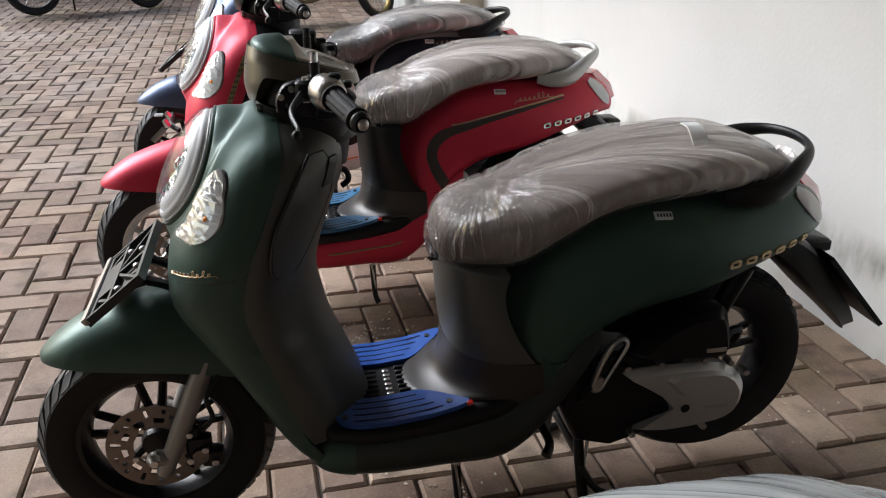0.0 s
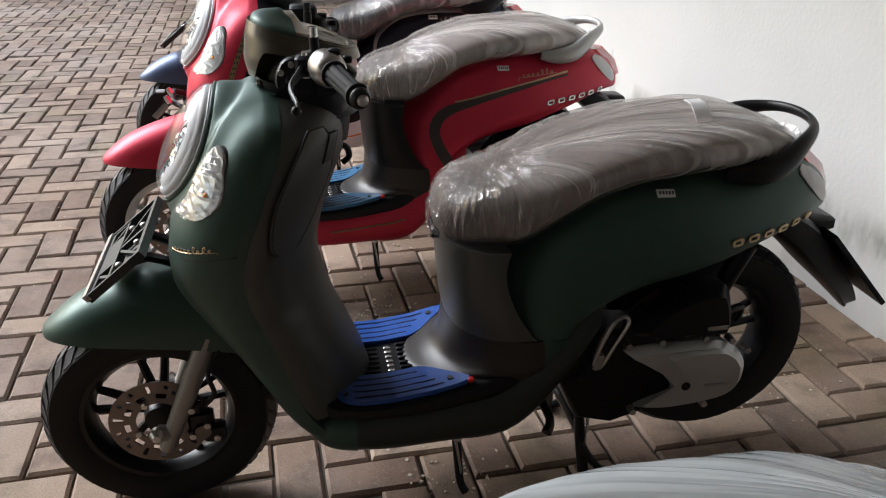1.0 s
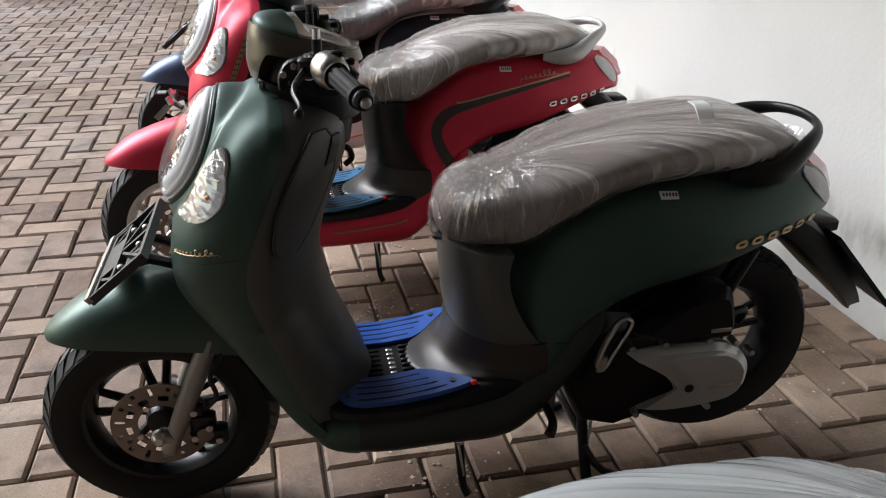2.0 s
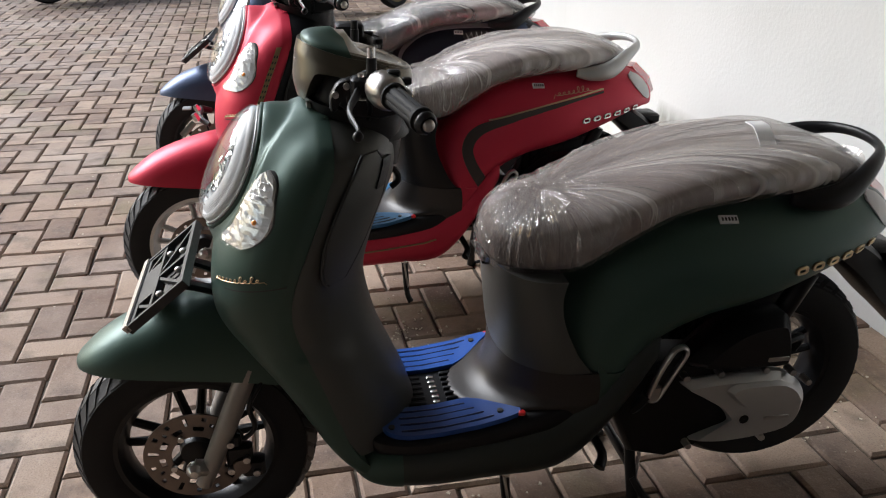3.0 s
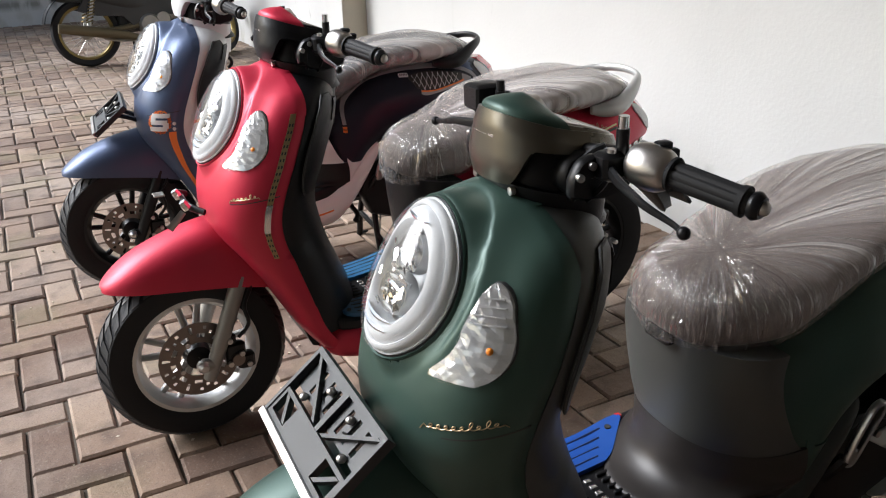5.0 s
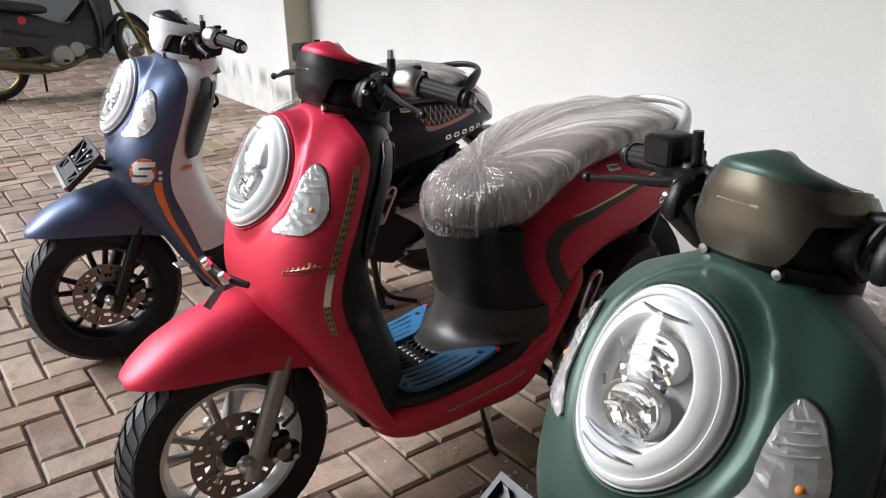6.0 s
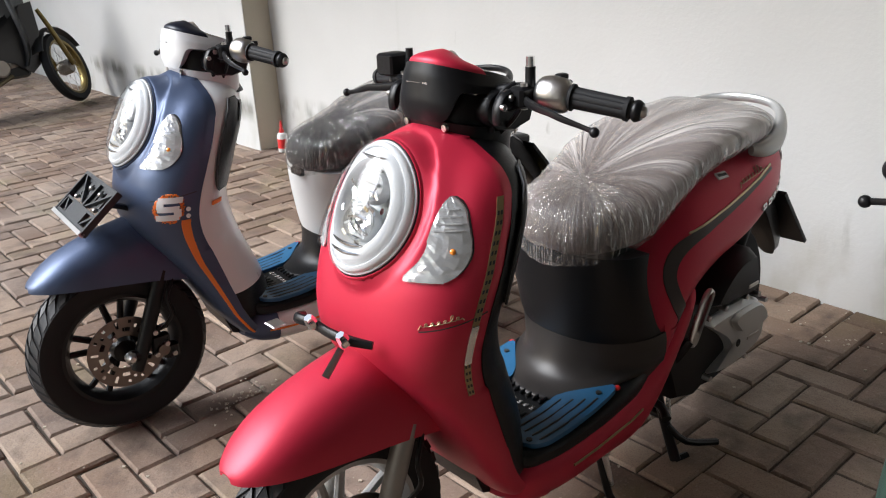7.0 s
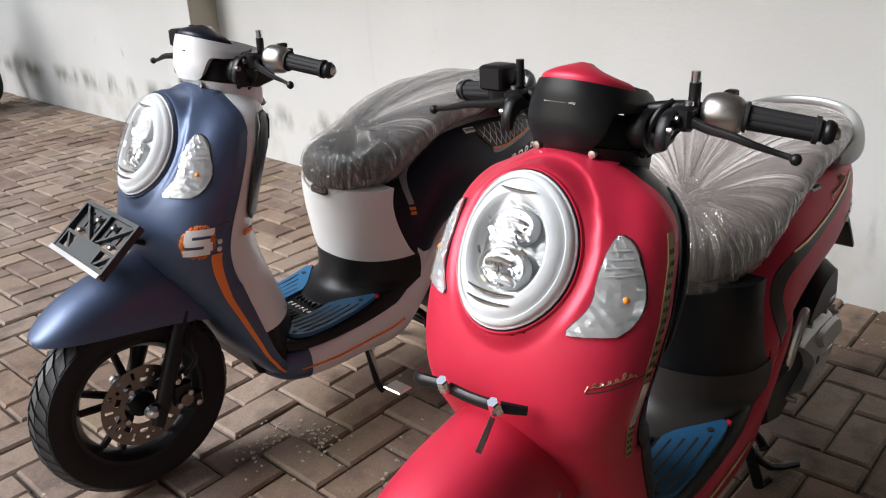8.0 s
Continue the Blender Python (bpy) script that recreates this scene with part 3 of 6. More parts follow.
def seat_ring(row, n=44, grow=0.0, wrinkle=0.0):
    x, w, lo, hi = row
    pts = []
    for k in range(n):
        a = 2 * math.pi * k / n
        s, c = math.sin(a), math.cos(a)
        y = spow(c, 0.72) * w
        z = (lo + hi) / 2 + spow(s, 0.62 if s < 0 else 0.8) * (hi - lo) / 2
        p = Vector((x, y, z))
        if grow:
            d = Vector((0, c, s))
            q = ((p - Vector((0.70, 0, 0.760))) * Vector((1.0, 1.0, 0.15))).normalized() * 5.5
            ridge = abs(noise.noise(q)) ** 0.8 + 0.40 * abs(noise.noise(q * 2.4 + Vector((7, 1, 3)))) ** 0.8
            p += d * max(0.0015, grow + wrinkle * (0.60 - ridge))
        pts.append(p)
    return pts


def badge(pt, parent, f, n, mat, label):
    """A row of n small raised bars that follow a curve f(q) -> (place, along, up)."""
    for k in range(n):
        q = (k + 0.5) / n
        p, along, up = f(q)
        nrm = along.cross(up).normalized()
        hw, hh = 0.36 * (f(1)[0] - f(0)[0]).length / n, 0.0085
        bm = bmesh.new()
        rings = []
        for inset, d in ((0, -0.001), (0, 0.0025), (0.0018, 0.004)):
            cs = [(-hw + inset, -hh * 0.5), (-hw * 0.6, -hh + inset), (hw * 0.6, -hh + inset), (hw - inset, -hh * 0.5), (hw - inset, hh * 0.5), (hw * 0.6, hh - inset), (-hw * 0.6, hh - inset), (-hw + inset, hh * 0.5)]
            rings.append([p + along * a + up * b + nrm * d for a, b in cs])
        inner = [p + along * a * 0.55 + up * b * 0.42 + nrm * 0.002 for a, b in [(c[0], c[1]) for c in cs]]
        rings.append([p + along * a * 0.62 + up * b * 0.5 + nrm * 0.0035 for a, b in cs])
        rings.append(inner)
        loft(rings, into=bm, caps=False)
        pt("badge", bm, mat, parent, label if k == 0 else "")


def scooter(label, paint, shield, nacelle, cap, sill, seat_mat, rim_mat, fork_mat, rail_mat, mat_mat, badge_mat, trim, plate=True):
    """A modern-classic scooter on its centre stand, seat wrapped in film. Front axle above the origin, rear towards +x."""
    S = thing("motor_scooter", label, "scooter", "new scooters parked in a row")

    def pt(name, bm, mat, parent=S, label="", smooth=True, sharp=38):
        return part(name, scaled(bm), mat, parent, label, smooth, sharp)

    # painted front panel
    rings = []
    for row in lerp_rows(COWL, 130):
        z, f, e, w, n = row
        ring = []
        for a in [(-0.5 + k / 96) * math.pi for k in range(97)]:
            x, y = e - (e - f) * abs(math.cos(a)) ** (2 / n), spow(math.sin(a), 2 / n) * w
            # a folded edge: the last stretch before the rear edge turns in
            fold_in = max(0.0, (x - (e - 0.026)) / 0.026) if 0.5 < z < 0.91 else 0.0
            ring.append((x, y - math.copysign(0.007 * fold_in, y), z))
        rings.append(ring)
    cowl_bm = loft(rings)
    for v in cowl_bm.verts:
        d = v.co - LAMP_C
        h, off = d.dot(LAMP_UP), d.dot(LAMP_OUT)
        k, kk = math.hypot(h / 0.114, v.co.y / 0.096), lamp_edge(round(math.atan2(h / 0.114, v.co.y / 0.096), 2))
        if k < kk and off > -0.14:
            a = round(math.atan2(h / 0.114, v.co.y / 0.096), 2)
            q = min(1.0, (kk - k) / (kk - 1.04))
            e = q * q * (3 - 2 * q)
            v.co += LAMP_OUT * ((lamp_off(kk, a) * (1 - e) + (lamp_wrap(v.co.y) - 0.003) * e if k > 1.0 else -0.058) - off)
        elif off > -0.14 and k < kk + 0.62:
            u = (k - kk) / 0.62
            v.co -= LAMP_OUT * 0.006 * math.sin(math.pi * u ** 0.75) ** 2 * min(1.0, max(0.0, abs(v.co.y) - 0.03) / 0.06) * (1.0 if h > -0.03 else max(0.0, 1 + (h + 0.03) / 0.08))
    cowl = pt("front_panel", cowl_bm, paint, S, trim["panel"], sharp=50)
    # seam across the panel below the lamps
    seam = patch(lambda a, v, o: cowl_at(0.636 + 0.020 * (abs(a) / 80) ** 2 + v, a, o), [-86 + k * 4 for k in range(12)], lambda a: (-0.0012, 0.0012), 0.0012, -0.002, 1)
    pt("seam", seam, M_INK, cowl)
    # leg shield
    def shield_ring(row):
        z, f, e, w, n = row
        return [(f + (e - f) * abs(math.cos(a)) ** (2 / n) + 0.002, spow(math.sin(a), 2 / n) * (w - (0.005 if 0.5 < z < 0.91 else -0.001)), z) for a in [(-0.5 + k / 36) * math.pi for k in range(37)]]

    rows = lerp_rows(SHIELD, 56)
    cut = sum(1 for r in rows if r[0] > 0.352)
    leg = pt("leg_shield", loft([shield_ring(r) for r in rows[:cut]]), shield, S, trim["shield"])
    pt("shield_foot", loft([[(x - 0.002, y * 0.985, z) for x, y, z in shield_ring(r)] for r in rows[cut - 1:]]), trim["foot"], S, "dark moulded foot of the leg shield")
    for side in (-1, 1):
        rec = patch(lambda z, v, o: shield_at(z, v * side, o), [0.645 + 0.215 * k / 14 for k in range(15)],
                    lambda z: (55 - 19 * math.sin(math.pi * (z - 0.640) / 0.225) ** 0.5, 58 + 17 * math.sin(math.pi * (z - 0.640) / 0.225) ** 0.5), 0.007, -0.004, 8)
        pt("storage_lid", rec, M_BLACK if trim["lid"] == "black" else shield, leg, "dark storage pocket lid")
        lz = [0.645 + 0.215 * k / 20 for k in range(21)]
        bow = lambda z: math.sin(math.pi * min(1.0, max(0.0, (z - 0.640) / 0.225))) ** 0.5
        ring = [shield_at(z, side * (55 - 19 * bow(z) - 1.2), 0.0045) for z in lz] + [shield_at(z, side * (58 + 17 * bow(z) + 1.2), 0.0045) for z in lz[::-1]]
        # dark bead laid round the lid for the shade in its gap
        pt("lid_gap", tube(ring + ring[:1], 0.0026, 6, smooth_steps=1), M_INK, leg)
        pt("lid_pull", patch(lambda z, v, o: shield_at(z, v * side, o), [0.800 + 0.046 * k / 6 for k in range(7)], lambda z: (38 - (z - 0.80) * 60, 48 - (z - 0.80) * 60), 0.0095, 0.0, 4), M_BLACK, leg)
    # hook and ignition
    pt("hook", tube([(0.375, 0, 0.79), (0.405, 0, 0.785), (0.412, 0, 0.765), (0.398, 0, 0.752)], 0.006, 8), M_BLACK, leg)
    key = revolve([(0.0005, 0.012), (0.013, 0.012), (0.016, 0.0), (0.0005, 0.0)], "x", (0.384, 0.075, 0.80), 16)
    pt("ignition_lock", key, M_STEEL, leg)

    # headlamp: bowl, ring, two projector lenses, clear cover
    cz, tilt, upv = LAMP_C, LAMP_OUT, LAMP_UP

    def oval(k, d, n=44):
        return [cz + upv * (0.114 * k * math.sin(2 * math.pi * i / n)) + Vector((0, 0.096 * k * math.cos(2 * math.pi * i / n), 0)) + tilt * (d + lamp_wrap(0.096 * k * math.cos(2 * math.pi * i / n))) for i in range(n)]

    lamp = pt("headlamp", loft([oval(1.005, -0.004), oval(1.0, 0.003), oval(0.975, 0.004), oval(0.96, -0.004), oval(0.80, -0.010), oval(0.68, -0.016), oval(0.55, -0.024), oval(0.50, -0.027), oval(0.05, -0.032)], caps=False), M_BOWL, S, "round clear headlamp with a bright reflector")
    pt("light_ring", loft([oval(0.978, 0.000), oval(0.966, 0.008), oval(0.940, 0.0120), oval(0.90, 0.0140), oval(0.885, 0.0125), oval(0.880, 0.006)], caps=False), M_LENS_WHITE, lamp, "frosted pale light ring")
    # pale shell close under the cover stands in for sky reflected in the dome
    pt("inner_shell", loft([oval(0.885, 0.0085), oval(0.84, 0.0150), oval(0.76, 0.0200), oval(0.69, 0.0205), oval(0.64, 0.0160), oval(0.60, 0.004), oval(0.57, -0.008)], caps=False), M_BOWL, lamp)
    for hz, q0, q1 in ((-0.080, -0.60, 0.62), (-0.066, -0.66, 0.70), (0.080, -0.5, 0.5)):
        fin = [cz + upv * (hz + 0.012 * v * v) + Vector((0, 0.060 * v, 0)) + tilt * (0.026 - 0.006 * v * v) for v in (q0, q0 / 2, 0, q1 / 2, q1)]
        pt("reflector_fin", tube(fin, [0.0012, 0.0028, 0.0034, 0.0028, 0.0012], 6, smooth_steps=3), M_CHROME, lamp)
    # loose chrome chips added inside the lamp to make scattered bright glints
    rng_l = random.Random(8)
    chips = bmesh.new()
    for _ in range(34):
        a, k = rng_l.uniform(0, 2 * math.pi), rng_l.uniform(0.18, 0.56)
        c = cz + upv * (0.114 * k * math.sin(a)) + Vector((0, 0.080 * k * math.cos(a), 0)) + tilt * rng_l.uniform(0.012, 0.026)
        n = (tilt + Vector((rng_l.uniform(-0.5, 0.5), rng_l.uniform(-0.6, 0.6), rng_l.uniform(-0.5, 0.5)))).normalized()
        e1 = n.orthogonal().normalized()
        e2 = n.cross(e1)
        p, q = rng_l.uniform(0.003, 0.011), rng_l.uniform(0.0015, 0.005)
        loft([[c + e1 * (p * u) + e2 * (q * v) + n * d for u, v in ((-1, -1), (1, -0.7), (0.8, 1), (-0.9, 0.8))] for d in (-0.001, 0.001)], into=chips)
    pt("lamp_facets", chips, M_CHROME, lamp, smooth=False)
    for dz, rr in ((0.033, 0.027), (-0.027, 0.030)):
        c = cz + upv * dz + tilt * 0.009
        ringpts = lambda k, d: [c + upv * (rr * 0.92 * k * math.sin(2 * math.pi * i / 24)) + Vector((0, rr * 1.25 * k * math.cos(2 * math.pi * i / 24), 0)) + tilt * d for i in range(24)]
        pt("projector_rim", loft([ringpts(1.10, -0.010), ringpts(1.08, 0.006), ringpts(1.03, 0.008), ringpts(0.94, 0.004), ringpts(0.90, -0.002)], caps=False), M_REFLECT, lamp)
        pt("projector_lens", loft([ringpts(1.0, 0.003), ringpts(0.8, 0.000), ringpts(0.45, -0.004), ringpts(0.1, -0.005)]), M_LAMP_GREY, lamp)
        for j, (h, y0, y1, w) in enumerate(((-0.70, -0.7, 0.25, 0.0030), (-0.30, -0.95, -0.2, 0.0042), (-0.12, 0.1, 0.9, 0.0034), (0.34, -0.6, 0.8, 0.0050), (0.72, -0.1, 0.6, 0.0026))):
            fin = tube([c + upv * (rr * (0.9 * h - 0.25 * q * q)) + Vector((0, rr * 1.2 * q, 0)) + tilt * (0.006 + 0.004 * (1 - q * q)) for q in (y0, (y0 + y1) / 2, y1)], [w * 0.5, w, w * 0.4], 6, smooth_steps=4)
            pt("reflector_fin", fin, M_CHROME if j % 2 else M_REFLECT, lamp)
    cover = loft([oval(1.0, 0.002), oval(0.97, 0.013), oval(0.90, 0.020), oval(0.75, 0.028), oval(0.56, 0.034), oval(0.28, 0.0385), oval(0.04, 0.0395)])
    glass = pt("headlamp_cover", cover, M_LAMP_COVER, lamp, "clear domed lens")
    glass.visible_shadow = False
    pt("bezel", loft([oval(1.070, -0.010), oval(1.062, -0.001), oval(1.045, 0.0010), oval(1.022, -0.001)], caps=False), paint, lamp)
    pt("gasket", loft([oval(1.026, -0.004), oval(1.022, 0.000), oval(1.004, 0.001), oval(1.0, -0.002)], caps=False), M_BLACK, lamp)

    # front turn signals
    lev = [(0.842, 0.134, 0.138), (0.834, 0.131, 0.150), (0.820, 0.129, 0.160), (0.800, 0.128, 0.169), (0.780, 0.129, 0.176), (0.764, 0.130, 0.180), (0.752, 0.126, 0.181), (0.742, 0.120, 0.180), (0.732, 0.112, 0.177), (0.725, 0.107, 0.172), (0.720, 0.109, 0.165)]
    for side in (-1, 1):
        def on(z, y, o):
            return Vector((cowl_x(z, y) - o, side * y * (1 + o * 2), z))
        span = lambda z: at_row(lev, z)
        zs = [0.842 - 0.122 * k / 20 for k in range(21)]
        ts = pt("turn_signal", patch(on, zs, lambda z: (span(z)[0] - 0.0012, span(z)[1] + 0.0012), 0.0010, -0.004, 5), M_INK, S, "clear wedge-shaped front turn signal")
        facets = patch(on, zs, span, 0.0040, 0.0, 7, 0.001)
        rng_f = random.Random(5)
        for v in facets.verts:
            v.co.x += rng_f.uniform(-0.0014, 0.0014)
        pt("reflector", facets, M_FACET, ts, smooth=False)
        pt("bulb", ball((cowl_x(0.764, 0.163) - 0.001, side * 0.163, 0.764), 0.0062), M_AMBER, ts, "amber bulb")
        for z0 in (0.826, 0.816, 0.806, 0.796):
            pt("rib", patch(on, [z0, z0 - 0.0016], lambda z: (span(z)[0] + 0.004, span(z)[1] - 0.004), 0.0062, 0.004, 5), M_FACET, ts)
        cv = pt("lens", patch(on, zs, span, 0.0075, 0.0068, 7, 0.003), M_GLASS, ts)
        cv.visible_shadow = False

    # handlebar nacelle
    def egg(row, n=36):
        z, x0, x1, w = row[:4]
        drop = row[4] if len(row) > 4 else 0
        out = []
        for k in range(n):
            a = 2 * math.pi * k / n
            u = -math.cos(a)
            out.append(((x0 + x1) / 2 + spow(u, 0.85) * (x1 - x0) / 2, spow(math.sin(a), 0.85) * w, z - drop * (u + 1) / 2))
        return out

    def shell(v, n=72):
        """The handlebar cover's skin: a front lip that hangs low, an arch over each handlebar, a top that falls to the rear."""
        out = []
        for k in range(n):
            a = 2 * math.pi * k / n
            u = -math.cos(a)
            side = min(a, 2 * math.pi - a)
            rise = min(1.0, max(0.0, (side - 0.52) / 0.42))
            rise = rise * rise * (3 - 2 * rise)
            top = 1.030 - 0.055 * (u + 1) / 2
            low = 0.935 + 0.054 * rise - 0.030 * rise * (u + 1) / 2
            z = low + (top - low) * v
            q = (z - 0.935) / 0.095 + 0.55 * (u + 1) / 2
            g = float(np.interp(q, [0.0, 0.22, 0.36, 0.42, 0.80, 1.0, 1.3], [0.90, 0.985, 1.0, 0.985, 0.88, 0.77, 0.77]))
            out.append((0.338 + spow(u, 0.85) * 0.108 * (0.55 + 0.45 * g), spow(math.sin(a), 0.85) * 0.096 * g, z))
        return out

    hb = pt("nacelle", loft([shell(k / 18) for k in range(19)]), nacelle, S, trim["nacelle"], sharp=24)
    capm = loft([egg(r) for r in lerp_rows([(1.028, 0.246, 0.432, 0.0735, 0.055), (1.035, 0.248, 0.430, 0.071, 0.056), (1.040, 0.256, 0.420, 0.063, 0.056), (1.0435, 0.272, 0.402, 0.047, 0.056), (1.0450, 0.298, 0.376, 0.024, 0.055)], 14)])
    bmesh.ops.bisect_plane(capm, geom=capm.verts[:] + capm.edges[:] + capm.faces[:], plane_co=(0.318, 0, 1.03), plane_no=(0.93, 0, 0.37), clear_outer=True)
    bmesh.ops.holes_fill(capm, edges=[e for e in capm.edges if e.is_boundary], sides=0)
    pt("nacelle_cap", capm, cap, hb, trim["cap"])
    pt("nacelle_base", loft([egg(r) for r in ((0.837, 0.330, 0.410, 0.062, 0.03), (0.872, 0.285, 0.414, 0.073, 0.045), (0.899, 0.260, 0.417, 0.081, 0.045), (0.922, 0.247, 0.419, 0.086, 0.040), (0.937, 0.243, 0.420, 0.087, 0.037))]), nacelle if trim["white_base"] else M_BLACK, hb)
    # black filler added so that the arches show dark inside
    pt("nacelle_inner", loft([egg(r) for r in ((0.926, 0.256, 0.418, 0.080, 0.037), (0.960, 0.258, 0.420, 0.081, 0.040), (0.985, 0.270, 0.420, 0.074, 0.045))]), M_BLACK, hb)
    for y0, y1, hh in ((-0.026, -0.016, 0.0034), (-0.012, 0.026, 0.0022)):
        pt("front_mark", patch(lambda y, v, o: Vector((0.3385 - 0.1030 * math.sqrt(1 - (abs(y) / 0.090) ** 2.35) ** 0.85 - o, y, 0.996 + v)), [y0 + (y1 - y0) * k / 5 for k in range(6)], lambda y: (-hh, hh), 0.0015, -0.004, 1), trim["mark"], hb, "small name mark")
    for side in (-1, 1):
        # solid black block stands in for the shaded hole under the arch
        well = pt("handlebar_recess", prism([(0.300, 0.935), (0.299, 0.952), (0.307, 0.970), (0.326, 0.981), (0.368, 0.980), (0.404, 0.968), (0.426, 0.948), (0.414, 0.918), (0.372, 0.908), (0.325, 0.914)], "y", side * 0.060, side * 0.099, None, 0.006), M_BLACK, hb, "black recess round the handlebar")
        for x0, z0, x1, z1 in ((0.335, 0.968, 0.385, 0.964), (0.340, 0.948, 0.395, 0.948)):
            pt("cable", tube([(x0, side * 0.100, z0), ((x0 + x1) / 2, side * 0.114, z0 + 0.004), (x1, side * 0.106, z1)], 0.0045, 8, smooth_steps=4), M_BLACK_METAL, well)
    pt("meter_rim", loft([egg(r) for r in ((1.028, 0.247, 0.4315, 0.0730, 0.055), (1.0345, 0.250, 0.429, 0.0700, 0.055), (1.0345, 0.256, 0.423, 0.0640, 0.055))]), nacelle, hb)
    pt("meter_face", loft([egg(r) for r in ((1.030, 0.257, 0.422, 0.0630, 0.055), (1.0365, 0.260, 0.419, 0.0600, 0.055), (1.0395, 0.285, 0.395, 0.0400, 0.055), (1.0400, 0.320, 0.360, 0.0120, 0.055))]), M_METER, hb, "pale glossy meter panel under film")
    pt("neck", loft([[(0.335 + r * math.cos(a) * 1.15, r * math.sin(a), z) for a in [2 * math.pi * k / 24 for k in range(24)]] for z, r in ((0.86, 0.085), (0.875, 0.078), (0.90, 0.07))]), M_BLACK, S)
    for side in (-1, 1):
        pt("screw", revolve([(0.0005, -0.004), (0.006, -0.003), (0.006, 0.004)], "x", (0.2520, side * 0.048, 0.925), 10), M_STEEL, hb)
        bar = [(0.345, side * 0.07, 0.966), (0.355, side * 0.13, 0.976), (0.372, side * 0.20, 0.970), (0.404, side * 0.306, 0.957)]
        handle = pt("handlebar", tube(bar, 0.011, 10), M_BLACK_METAL, S)
        p0, p1 = Vector((0.377, side * 0.212, 0.969)), Vector((0.408, side * 0.310, 0.9555))
        grip = bmesh.new()
        d = (p1 - p0).normalized()
        up = (Vector((0, 0, 1)) - d * d.z).normalized()
        sd = d.cross(up)
        rings = []
        for q, r in ((0, 0.018), (0.02, 0.0215), (0.06, 0.0215), (0.065, 0.0175), (0.88, 0.0165), (0.885, 0.019), (0.95, 0.019), (0.955, 0.015), (1.0, 0.014)):
            rings.append([p0 + (p1 - p0) * q + (up * math.cos(2 * math.pi * k / 32) + sd * math.sin(2 * math.pi * k / 32)) * (r - (0.0016 if 0.06 < q < 0.885 and k % 4 == 0 else 0)) for k in range(32)])
        loft(rings, into=grip)
        pt("grip", grip, M_RUBBER, handle, "ribbed black rubber grip")
        e0 = p1 + d * 0.001
        pt("bar_end", tube([e0, e0 + d * 0.006, e0 + d * 0.014], [0.0155, 0.0175, 0.013], 16, smooth_steps=3), M_BLACK_METAL, handle)
        h0, h1 = Vector((0.360, side * 0.158, 0.974)), Vector((0.378, side * 0.212, 0.968))
        sw = pt("switch_housing", tube([h0, h0.lerp(h1, 0.15), h0.lerp(h1, 0.5), h0.lerp(h1, 0.85), h1], [0.017, 0.026, 0.030, 0.027, 0.020], 18, smooth_steps=4), M_STEEL if side < 0 else M_BLACK, handle, "silver switch housing" if side < 0 else "")
        pt("switch", block((0.372, side * 0.19 - 0.008, 0.993), (0.392, side * 0.19 + 0.008, 1.003), 0.002), M_BLACK, sw)
        pt("switch", block((0.396, side * 0.185 - 0.007, 0.978), (0.410, side * 0.185 + 0.007, 0.990), 0.002), M_BLACK, sw)
        pt("mirror_post", tube([(0.352, side * 0.150, 0.978), (0.352, side * 0.150, 1.014)], 0.0085, 12), M_BLACK, handle)
        pt("post_cap", tube([(0.352, side * 0.150, 1.013), (0.352, side * 0.150, 1.030)], 0.0070, 12), M_CHROME if side < 0 else M_BLACK, handle)
        lever = [(0.335, side * 0.145, 0.968), (0.322, side * 0.180, 0.960), (0.310, side * 0.225, 0.956), (0.309, side * 0.250, 0.950), (0.316, side * 0.285, 0.941), (0.314, side * 0.304, 0.938)]
        lv = pt("brake_lever", tube(lever, [0.0085, 0.0078, 0.0065, 0.0058, 0.0045, 0.0045], 8, smooth_steps=4, flat=0.7), M_BLACK_METAL, handle)
        pt("lever_ball", ball((0.314, side * 0.308, 0.937), 0.0080), M_BLACK_METAL, lv)
        pt("lever_mount", block((0.318, side * 0.145 - 0.016, 0.950), (0.356, side * 0.145 + 0.016, 0.985), 0.005), M_BLACK_METAL, handle)
        holder_l = pt("lever_bracket", prism(rounded([(0.284, 0.928), (0.294, 0.926), (0.302, 0.946), (0.324, 0.958), (0.334, 0.972), (0.322, 0.982), (0.298, 0.976), (0.284, 0.952)], 1), "y", side * 0.124, side * 0.142, None, 0.004), M_BLACK, handle, "black brake lever bracket")
        for x, z in ((0.294, 0.956), (0.312, 0.969)):
            pt("bolt", revolve([(0.0005, side * 0.004), (0.0055, side * 0.003), (0.0055, side * -0.004)], "y", (x, side * 0.144, z), 10), M_STEEL, holder_l)
        pt("lever_pivot", tube([(0.336, side * 0.150, 0.948), (0.336, side * 0.150, 0.990)], 0.0065, 10), M_STEEL, handle)
        pt("cable_guide", tube([(0.350, side * 0.120, 0.985), (0.332, side * 0.108, 0.972), (0.318, side * 0.100, 0.945), (0.322, side * 0.090, 0.905)], 0.0050, 8, smooth_steps=4), M_BLACK_METAL, handle)
        pt("end_cap", tube([e0 + d * 0.013, e0 + d * 0.018, e0 + d * 0.021], [0.0095, 0.0085, 0.0050], 14, smooth_steps=2), M_STEEL, handle)
        if side > 0:
            pt("fluid_reservoir", block((0.318, 0.165, 0.980), (0.372, 0.212, 1.020), 0.004), M_BLACK, handle, "black square brake fluid reservoir")
        pt("cable", tube([(0.345, side * 0.14, 0.955), (0.352, side * 0.112, 0.925), (0.350, side * 0.078, 0.895), (0.345, side * 0.05, 0.875)], 0.0042, 8), M_BLACK, handle)
